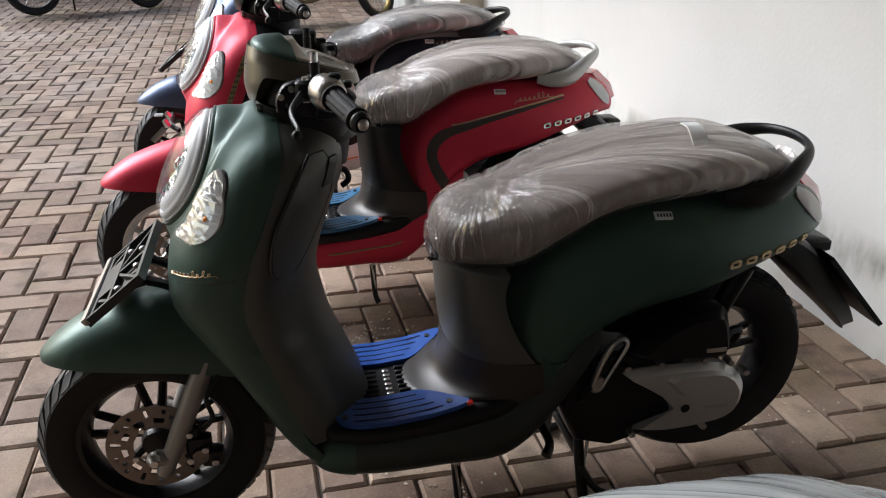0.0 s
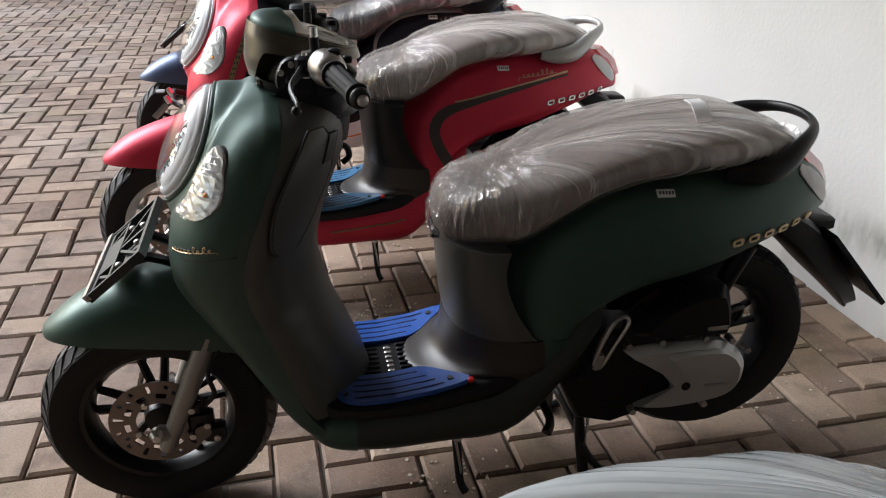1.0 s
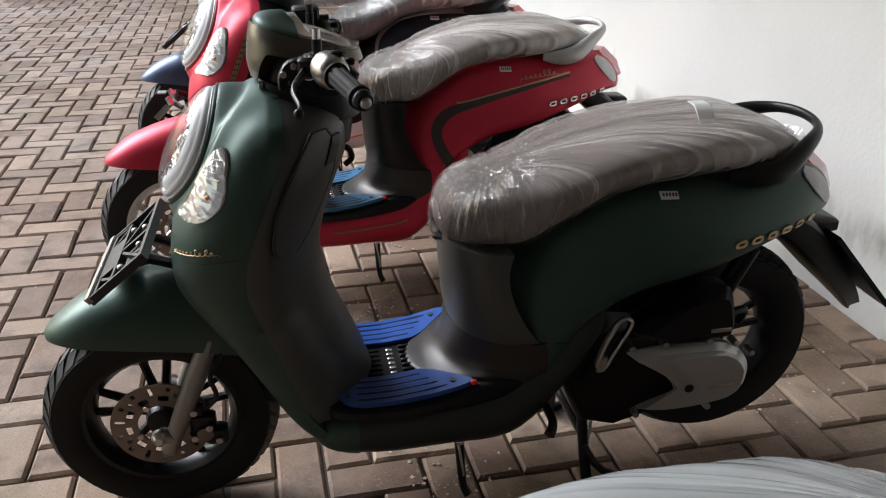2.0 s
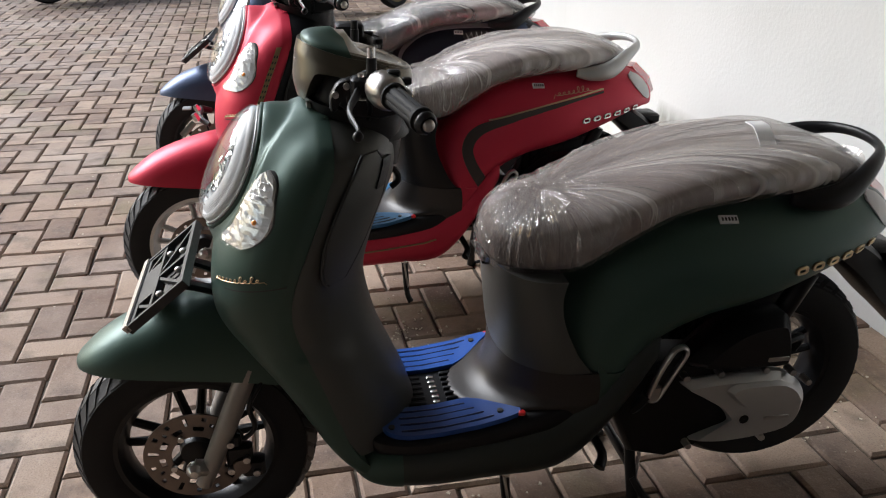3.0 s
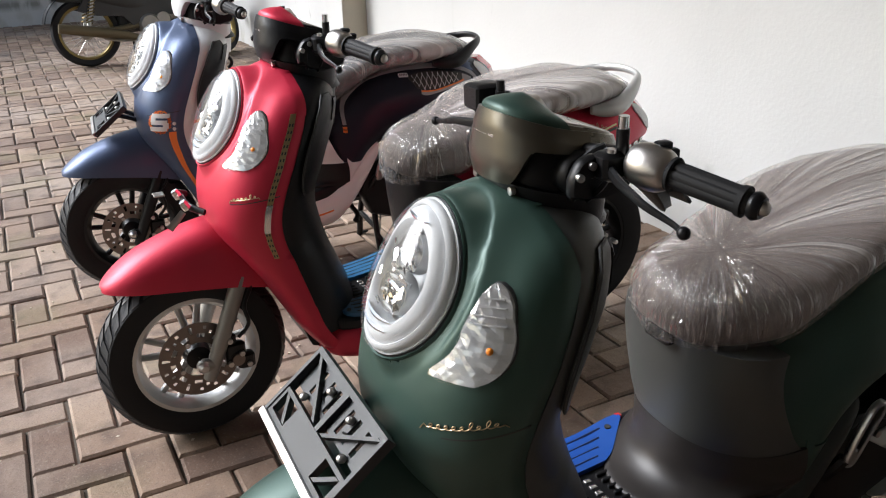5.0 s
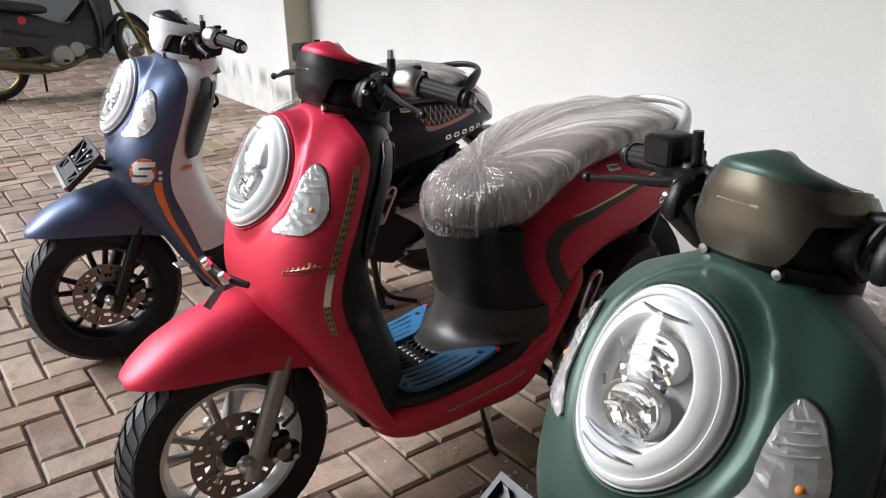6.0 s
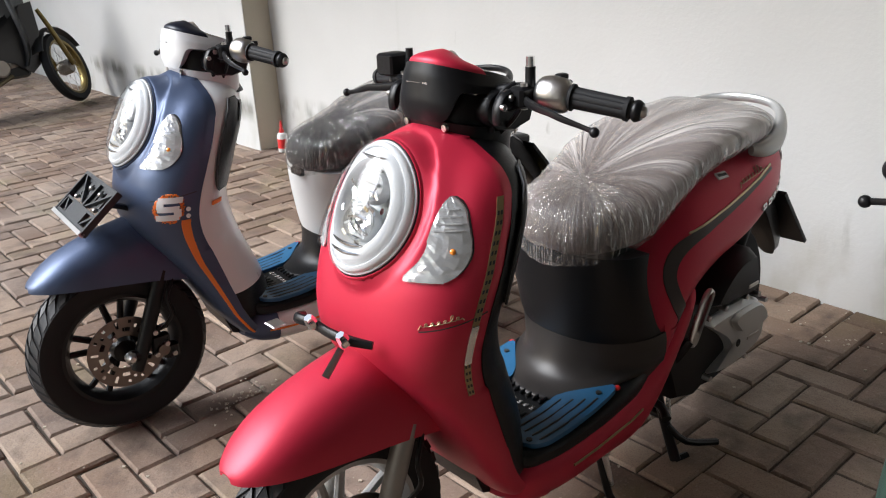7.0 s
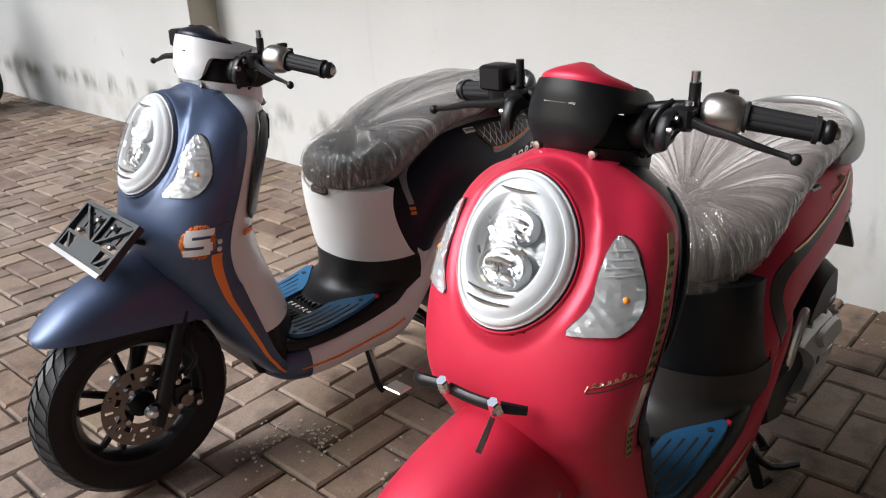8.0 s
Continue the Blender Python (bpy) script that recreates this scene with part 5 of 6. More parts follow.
    # tail: hugger, plate arm
    hg = [(1.300, 0.078, 0.620, 0.575), (1.350, 0.076, 0.604, 0.535), (1.400, 0.070, 0.572, 0.490), (1.450, 0.060, 0.520, 0.440), (1.500, 0.048, 0.456, 0.395), (1.545, 0.034, 0.396, 0.352), (1.572, 0.018, 0.350, 0.325)]
    rings = [[(x + 0.012 * (1 if k < 8 else -1), spow(math.cos(2 * math.pi * k / 16), 0.6) * w, (a + b) / 2 + spow(math.sin(2 * math.pi * k / 16), 0.6) * (a - b) / 2) for k in range(16)] for x, w, a, b in lerp_rows(hg, 20)]
    tail = pt("rear_mudguard", loft(rings), M_BLACK, S, "black rear mudguard with plate arm")
    pt("plate_arm", block((1.395, -0.040, 0.545), (1.470, 0.040, 0.575), 0.006), M_BLACK, tail)
    U, V = Vector((0.158, 0, -0.178)), Vector((0, 0.092, 0))
    o, nrm = Vector((1.432, 0, 0.552)), Vector((0.77, 0, 0.64))
    rp = bmesh.new()
    for u0, u1, v0, v1, d in ((0, 1, -1, 1, 0.003), (0, 0.04, -1, 1, 0.008), (0.96, 1, -1, 1, 0.008), (0, 1, -1, -0.95, 0.008), (0, 1, 0.95, 1, 0.008)):
        loft([[o + U * u + V * v + nrm * e for u, v in ((u0, v0), (u1, v0), (u1, v1), (u0, v1))] for e in (-0.003, d)], into=rp)
    pt("rear_plate_holder", rp, M_BLACK, tail, "empty black rear plate holder", smooth=False)

    # stands
    st = bmesh.new()
    for side in (-1, 1):
        tube([(0.905, side * 0.070, 0.205), (0.902, side * 0.105, 0.11), (0.908, side * 0.140, 0.012)], [0.013, 0.012, 0.014], 10, st, smooth_steps=3)
        tube([(0.902, side * 0.140, 0.010), (0.945, side * 0.150, 0.010)], 0.010, 8, st)
    tube([(0.902, -0.10, 0.12), (0.902, 0.10, 0.12)], 0.011, 10, st)
    tube([(0.902, -0.115, 0.10), (0.935, -0.150, 0.055), (1.02, -0.185, 0.030)], 0.009, 8, st, smooth_steps=3)
    cs = pt("centre_stand", st, M_BLACK_METAL, S, "black tubular centre stand, lowered")
    sp = [(0.925 - 0.015 * q, -0.095 - 0.02 * q + 0.006 * math.cos(q * 75), 0.20 - 0.10 * q + 0.006 * math.sin(q * 75)) for q in [k / 100 for k in range(101)]]
    pt("spring", tube(sp, 0.0016, 5, smooth_steps=1), M_STEEL, cs)
    ss = pt("side_stand", tube([(0.607, -0.125, 0.180), (0.609, -0.140, 0.120), (0.612, -0.155, 0.070), (0.622, -0.165, 0.048)], [0.011, 0.010, 0.009, 0.010], 10, smooth_steps=3), M_BLACK_METAL, S, "black side stand with a steel spring")
    sp = [(0.602 + 0.010 * q, -0.146 - 0.012 * q + 0.008 * math.cos(q * 90), 0.175 - 0.075 * q + 0.008 * math.sin(q * 90)) for q in [k / 110 for k in range(111)]]
    pt("spring", tube(sp, 0.0018, 5, smooth_steps=1), M_STEEL, ss)
    pt("pivot_bolt", ball((0.606, -0.146, 0.180), 0.011), M_CHROME, ss)
    pt("kick_bar", tube([(0.80, -0.10, 0.225), (0.81, -0.150, 0.205), (0.795, -0.175, 0.190)], [0.010, 0.010, 0.012], 10, smooth_steps=3), M_BLACK_METAL, S)
    return S, pt


# ---- place ----
WALL_X = 1.80


def slab(name, lo, hi, mat, label, category, bevel=0.004):
    ob = part(name, block(lo, hi, bevel), mat, None, "", smooth=False)
    return tagged(ob, label, category, "", "structure")


slab("wall_east", (WALL_X, -2.5, -0.05), (WALL_X + 0.2, 13.0, 3.1), M_WALL, "white emulsion wall, stained and mouldy along its foot", "wall")
slab("pillar", (WALL_X - 0.18, 6.17, -0.05), (WALL_X + 0.0, 6.50, 3.1), M_PILLAR, "beige and cream pillar standing out from the white wall", "pillar")
slab("pillar_face", (WALL_X - 0.184, 6.173, -0.04), (WALL_X - 0.180, 6.498, 3.1), M_WALL, "cream painted front of the pillar", "pillar", 0.001)
slab("wall_north", (-6.0, 13.0, -0.05), (WALL_X + 0.2, 13.2, 3.1), M_WALL, "plain white wall closing the parking bay", "wall")
# added out of view: keeps light and bright reflections from coming from the south
slab("wall_south", (-14.0, -2.7, -0.05), (WALL_X + 0.2, -2.5, 7.0), M_DARK_BLOCKER, "plain dark wall closing the parking bay", "wall")
# added out of view: darkens the near floor by hiding part of the sky
slab("ceiling_south", (-8.0, -2.5, 3.12), (-0.402, 3.0, 3.25), M_CEILING, "plain plastered canopy ceiling over the driveway", "ceiling")
slab("ceiling", (-0.4, -2.5, 3.1), (WALL_X + 0.2, 13.2, 3.25), M_CEILING, "plain plastered canopy ceiling over the parking bay", "ceiling")

# ---- scooters ----
P_GREEN = surface("matt_green_paint", (0.042, 0.082, 0.066), 0.43, metal=0.35, coat=0.1, vary=0.10, grain=1500, bump=0.02, rough_vary=0.03)
P_RED = surface("matt_red_paint", (0.52, 0.018, 0.050), 0.47, metal=0.30, coat=0.1, vary=0.06, grain=1500, bump=0.02, rough_vary=0.03)
P_NAVY = surface("matt_blue_paint", (0.068, 0.094, 0.165), 0.42, metal=0.45, coat=0.1, vary=0.08, grain=1500, bump=0.02, rough_vary=0.03)
P_NAVY_DARK = surface("deep_navy_paint", (0.010, 0.012, 0.022), 0.35, metal=0.1, vary=0.1, spec=0.35)
P_GUN = surface("gunmetal_plastic", (0.085, 0.087, 0.082), 0.40, metal=0.35, spec=0.45, vary=0.12, grain=1200, bump=0.03)
P_SKIRT = surface("green_black_plastic", (0.021, 0.028, 0.026), 0.40, metal=0.1, vary=0.12, grain=1200, bump=0.03)
P_BRONZE = surface("bronze_grey_paint", (0.15, 0.138, 0.112), 0.28, metal=0.75, vary=0.1, grain=1500, bump=0.02)

green_trim = dict(foot=P_GUN, panel="matt dark green front panel", shield="gunmetal leg shield", lid="same", loose=0.3, plate_z=0.567, mark=M_SILVER_BADGE, nacelle="bronze-grey handlebar cover", cap="matt green top of the handlebar cover", white_base=False,
                  fender="matt dark green front fender", strip=True, sill="dark green floor side", brown=True, column=P_GUN, column_label="gunmetal panel below the seat", body="matt dark green rear body", rail="black grab rail")
red_trim = dict(foot=M_BLACK, film=M_FILM_SKYLIT, panel="matt red front panel", shield="black leg shield", lid="black", loose=1.0, mark=M_SILVER_BADGE, nacelle="black handlebar cover", cap="red top of the handlebar cover", white_base=False,
                fender="matt red front fender", strip=False, sill="red floor side", brown=True, column=M_BLACK, column_label="black panel below the seat", body="matt red rear body", rail="silver-grey grab rail")
blue_trim = dict(lower=M_WHITE, foot=M_BLACK, film=M_FILM_CLEAR, panel="matt blue-grey front panel", shield="white leg shield", lid="black", loose=0.35, plate_z=0.590, mark=M_INK, nacelle="white handlebar cover", cap="dark navy top of the handlebar cover", white_base=True,
                 fender="matt blue-grey front fender", strip=True, sill="white floor side", brown=False, column=M_WHITE, column_label="white panel below the seat", body="deep navy rear body", body_paint=P_NAVY_DARK, rail="dark grey grab rail")

green, pt_green = scooter("matt dark green scooter with film-wrapped brown seat, black plate holder", P_GREEN, P_GUN, P_BRONZE, P_GREEN, P_SKIRT, M_SEAT, M_BLACK_METAL, M_FORK, M_BLACK, M_MAT, M_GOLD, green_trim)
red, pt_red = scooter("matt red scooter with gold stripe, silver wheels, film-wrapped brown seat", P_RED, M_BLACK, M_BLACK, P_RED, P_RED, M_SEAT, M_ALU, M_FORK, M_ALU, M_MAT_TEAL, M_SILVER_BADGE, red_trim, plate=False)
blue, pt_blue = scooter("blue and white scooter with orange stripe, film-wrapped black seat", P_NAVY, M_WHITE, M_WHITE, P_NAVY_DARK, M_WHITE, M_SEAT_BLACK, M_BLACK_METAL, M_BLACK_METAL, M_BLACK, M_MAT_TEAL, M_SILVER_BADGE, blue_trim)
green.matrix_basis = pose(-0.240, 1.545, 0.0, 0, 0.0, -2.4) @ Matrix.Diagonal((1.0, 1.0, 0.97, 1.0))
red.matrix_basis = pose(-0.266, 2.571, 0.0, 0, 0.7, 0.15)
blue.matrix_basis = pose(-0.264, 3.634, 0.004, 0, 1.0, -5.05)


# a fourth scooter, nose to the wall
dark_trim = dict(foot=M_BLACK, film=M_FILM_SKY_WHITE, panel="black front panel", shield="black leg shield", lid="black", loose=0.3, plate_z=0.57, mark=M_SILVER_BADGE, nacelle="black handlebar cover", cap="black top of the handlebar cover", white_base=False,
                 fender="black front fender", strip=False, sill="black floor side", brown=False, column=M_BLACK, column_label="black panel below the seat", body="dark red-brown rear body", rail="black grab rail")
P_MAROON = surface("dark_maroon_paint", (0.05, 0.012, 0.014), 0.36, metal=0.2, vary=0.1)
dark, pt_dark = scooter("dark scooter parked nose to the wall, seat under clear film", P_MAROON, M_BLACK, M_BLACK, M_BLACK, M_BLACK, M_SEAT, M_BLACK_METAL, M_BLACK_METAL, M_BLACK, M_MAT, M_SILVER_BADGE, dark_trim, plate=False)
dark.matrix_basis = pose(1.40, 0.372, 0.0, 0, 0.0, 181.0) @ Matrix.Diagonal((1.0, 1.0, 0.97, 1.0))


# ---- decals ----
def ribbon(f, us, half, out=0.0022, cols=2):
    return patch(f, us, lambda u: (-half, half), out, -0.002, cols)


def steps(a, b, n):
    return [a + (b - a) * k / n for k in range(n + 1)]


def flourish(pt, parent, f, n, mat, name, label):
    """A thin signature-like line of n small loops; f(q, h) gives the place along the line and above it."""
    pts = []
    for k in range(n * 14 + 1):
        q = k / (n * 14)
        a = 2 * math.pi * n * q
        tall = 2.0 if int(q * n) in (n // 2 + 1, n - 2) else 1.0
        pts.append(f(q + 0.42 / n * math.sin(a), (0.5 - 0.5 * math.cos(a)) * tall))
    pts = [f(-0.10, -0.8), f(-0.05, 0.6)] + pts + [f(1.06, 0.1), f(1.12, -0.7)]
    pt(name, tube(pts, 0.0009, 5, smooth_steps=1), mat, parent, label)


# red: gold stripe with dark studs on the front panel
zs = steps(0.835, 0.500, 26)
stripe = pt_red("stripe", ribbon(lambda z, v, o: cowl_at(z, -80 + v, o), zs, 2.3), M_GOLD_MATT, red, "dull gold stripe with dark studs")
for k in range(22):
    z = 0.815 - 0.0145 * k
    if 0.575 < z < 0.63:
        continue
    for a in (-81.1, -78.9):
        pt_red("stud", patch(lambda zz, v, o: cowl_at(zz, v, o), [z, z - 0.006], lambda zz: (a - 0.55, a + 0.55), 0.0032, 0.001, 1), M_INK, stripe)
pt_red("stripe", ribbon(lambda z, v, o: cowl_at(z, -80 + v, o), steps(0.640, 0.570, 6), 2.5, 0.0034), M_SILVER_BADGE, red)
flourish(pt_red, red, lambda q, h: cowl_at(0.650 + 0.010 * q + 0.0055 * h, -44 - 24 * q, 0.002), 6, M_GOLD, "script", "thin gold script flourish")
# red: dark band and gold line on the flank
M_BAND = surface("dark_grey_band", (0.055, 0.042, 0.038), 0.4, metal=0.3, vary=0.1)
band = [(1.215, 0.681, 0.003), (1.140, 0.667, 0.004), (1.073, 0.652, 0.006), (0.988, 0.632, 0.008), (0.919, 0.613, 0.010), (0.866, 0.598, 0.012), (0.832, 0.582, 0.014), (0.806, 0.556, 0.015), (0.796, 0.520, 0.016), (0.812, 0.475, 0.017), (0.842, 0.430, 0.018), (0.858, 0.400, 0.014)]
rows_b = lerp_rows([(i, *b) for i, b in enumerate(band)], 60)


def band_at(u, v, o):
    """A place on the curved band: u counts along it, v goes from its lower to its upper edge."""
    i = min(58, max(0, int(u)))
    (x0, z0, h0), (x1, z1, h1) = rows_b[i][1:], rows_b[i + 1][1:]
    f = u - i
    n = Vector((-(z1 - z0), x1 - x0)).normalized()
    h = (h0 + (h1 - h0) * f) * v
    return body_z(x0 + (x1 - x0) * f - n.x * h, z0 + (z1 - z0) * f - n.y * h, o)


pt_red("flank_band", patch(band_at, steps(0, 59, 59), lambda u: (-1, 1), 0.002, -0.002, 3), M_BAND, red, "dark grey curved band on the flank")
pt_red("flank_line", patch(lambda x, v, o: body_z(x, float(np.interp(x, [0.867, 0.919, 0.988, 1.073, 1.142, 1.211], [0.613, 0.625, 0.642, 0.661, 0.675, 0.689])) + v, o), steps(0.860, 1.215, 24), lambda x: (-0.0022, 0.0022), 0.003, -0.002, 1), M_GOLD, red, "gold line along the flank")
flourish(pt_red, red, lambda q, h: body_z(1.066 + 0.104 * q, 0.676 + 0.010 * q + 0.008 * h, 0.002), 7, M_GOLD, "script", "")
sx = lambda x: at_row(SILL, x)
pt_red("sill_line", tube([(x, -sx(x)[0] - 0.001, sx(x)[1] * 0.45 + sx(x)[2] * 0.55) for x in steps(0.46, 0.70, 12)], 0.0028, 5, smooth_steps=1), M_GOLD_MATT, red)
# green: gold script on the front
flourish(pt_green, green, lambda q, h: cowl_at(0.650 + 0.018 * q + 0.0060 * h, -33 - 38 * q, 0.002), 9, M_GOLD, "script", "thin gold script flourish")

# blue: flower-like emblem, orange stripe, flank graphics
emb = None
rng_em = random.Random(11)
for j in range(3):
    pts = []
    for k in range(58):
        a = 2 * math.pi * k / 54 + j
        r = 1 + rng_em.uniform(-0.16, 0.20)
        pts.append(cowl_at(0.622 + 0.033 * r * math.sin(a), -63 + 14 * r * math.cos(a), 0.0025))
    ob = pt_blue("emblem" if emb is None else "scribble", tube(pts, 0.0016, 5, smooth_steps=1), M_ORANGE, blue if emb is None else emb, "white and orange scribbled emblem" if emb is None else "")
    emb = emb or ob
for z, a0, a1 in ((0.644, -76, -52), (0.622, -74, -52), (0.600, -74, -50)):
    pt_blue("emblem_bar", patch(lambda a, v, o: cowl_at(z + v, a, o), steps(a0, a1, 8), lambda a: (-0.0075, 0.0075), 0.0055, 0.0, 2), M_STICKER, emb)
pt_blue("emblem_bar", patch(lambda a, v, o: cowl_at(0.633 + v, a, o), steps(-58, -51, 3), lambda a: (-0.010, 0.010), 0.0054, 0.0, 2), M_STICKER, emb)
pt_blue("emblem_bar", patch(lambda a, v, o: cowl_at(0.611 + v, a, o), steps(-76, -69, 3), lambda a: (-0.010, 0.010), 0.0054, 0.0, 2), M_STICKER, emb)
for z in (0.618, 0.600):
    pt_blue("emblem_dot", ball(cowl_at(z, -82, 0.001), 0.006, squash=(1, 0.4, 1)), M_STICKER, emb)
oz = steps(0.590, 0.205, 34)
pt_blue("stripe", ribbon(lambda z, v, o: cowl_at(z, float(np.interp(-z, [-0.59, -0.50, -0.40, -0.20], [-80, -78, -77, -76])) + v, o), oz, 4.0, 0.003, 3), M_ORANGE, blue, "orange stripe along the panel edge")
pt_blue("sill_line", tube([(x, -sx(x)[0] - 0.001, sx(x)[1] * 0.55 + sx(x)[2] * 0.45) for x in steps(0.36, 0.71, 16)], 0.0030, 5, smooth_steps=1), M_ORANGE, blue)
arc = [(0.778, 0.545), (0.777, 0.585), (0.790, 0.622), (0.825, 0.660), (0.870, 0.690), (0.930, 0.709), (1.023, 0.722), (1.153, 0.724), (1.240, 0.710), (1.290, 0.688), (1.316, 0.662)]
rows_a = lerp_rows([(i, *b) for i, b in enumerate(arc)], 60)


def arc_at(u, v, o):
    """A place on the line round the flank, v metres off its middle."""
    i = min(58, max(0, int(u)))
    (x0, z0), (x1, z1) = rows_a[i][1:], rows_a[i + 1][1:]
    n = Vector((-(z1 - z0), x1 - x0)).normalized()
    return body_z(x0 + (x1 - x0) * (u - i) + n.x * v, z0 + (z1 - z0) * (u - i) + n.y * v, o)


pt_blue("flank_top", patch(lambda u, v, o: body_at(arc_at(u, 0, 0).x, v, o), steps(14, 58, 44), lambda u: (lambda p: (math.degrees(math.asin(max(-1.0, min(1.0, spow((p.z - at_row(BODY, p.x)[1] - WAIST * (at_row(BODY, p.x)[2] - at_row(BODY, p.x)[1])) / ((1 - WAIST) * (at_row(BODY, p.x)[2] - at_row(BODY, p.x)[1])), 1.25))))), 86))(arc_at(u, 0, 0)), 0.0016, -0.002, 5), P_NAVY, blue, "matt blue-grey upper flank")
pt_blue("flank_line", patch(arc_at, steps(0, 59, 59), lambda u: (-0.006, 0.006), 0.0036, -0.002, 2), M_GREY_DECAL, blue, "light grey line curving round the flank")
for k in (0, 1):
    pt_blue("flank_tick", patch(lambda z, x, o: body_z(x, z, o), [0.538 - 0.012 * k, 0.530 - 0.012 * k], lambda z: (0.771, 0.785), 0.0036, -0.001, 2), M_ORANGE, blue)
panel = [(1.030, 0.690, 0.698), (1.050, 0.668, 0.703), (1.075, 0.632, 0.707), (1.100, 0.630, 0.709), (1.160, 0.640, 0.708), (1.220, 0.652, 0.700), (1.265, 0.663, 0.686), (1.285, 0.672, 0.676)]
pt_blue("flank_panel", patch(lambda x, z, o: body_z(x, z, o), steps(1.072, 1.285, 18), lambda x: at_row(panel, x), 0.0030, -0.002, 4), M_GREY_DECAL, blue, "grey panel with a mesh of lines and orange edge")
core = lambda x: (max(at_row(panel, x)[0] + (0.012 if x > 1.06 else 0.0), 0.646), at_row(panel, x)[1])
pt_blue("flank_panel_core", patch(lambda x, z, o: body_z(x, z, o), steps(1.032, 1.245, 18), lambda x: (min(core(x)[0], core(x)[1] - 0.004), core(x)[1]), 0.0042, -0.002, 4), M_BROWN_TRIM, blue)
pt_blue("flank_panel_edge", patch(lambda x, z, o: body_z(x, z, o), steps(1.072, 1.250, 10), lambda x: (core(x)[0] - 0.004, core(x)[0] + 0.001), 0.0050, -0.002, 1), M_ORANGE, blue)
for k in range(10):
    x0 = 1.045 + 0.020 * k
    for dx in (0.022, -0.022):
        x1 = x0 + dx
        if 1.04 < x1 < 1.24:
            pt_blue("mesh_line", tube([body_z(x0, core(x0)[0] + 0.004, 0.0055), body_z((x0 + x1) / 2, (core(x0)[0] + core(x1)[1]) / 2, 0.0055), body_z(x1, core(x1)[1] - 0.004, 0.0055)], 0.0008, 4, smooth_steps=1), M_STICKER, blue)
pt_blue("lid_mark", patch(lambda z, a, o: shield_at(z, a, o), [0.612, 0.622], lambda z: (-72, -58), 0.006, 0.0, 3), M_ORANGE, blue)


# ---- motorcycles at the far end ----
def spoked_wheel(parent, c, rim_mat, r=0.30):
    w = part("wheel", revolve(tyre_profile(r, 0.075, 0.232), "y", c, 48), M_RUBBER, parent)
    part("rim", revolve([(0.236, -0.03), (0.240, -0.034), (0.222, -0.030), (0.212, -0.010), (0.212, 0.010), (0.222, 0.030), (0.240, 0.034), (0.236, 0.03)], "y", c, 48), rim_mat, w)
    part("hub", revolve([(0.001, -0.06), (0.05, -0.055), (0.062, -0.03), (0.062, 0.03), (0.05, 0.055), (0.001, 0.06)], "y", c, 20), M_DULL_ALU, w)
    for k in range(18):
        a = 2 * math.pi * k / 18
        s = 0.035 if k % 2 else -0.035
        part("spoke", tube([(c[0] + 0.05 * math.cos(a + 0.3), c[1] + s, c[2] + 0.05 * math.sin(a + 0.3)), (c[0] + 0.216 * math.cos(a), c[1], c[2] + 0.216 * math.sin(a))], 0.0022, 4), M_STEEL, w)
    return w


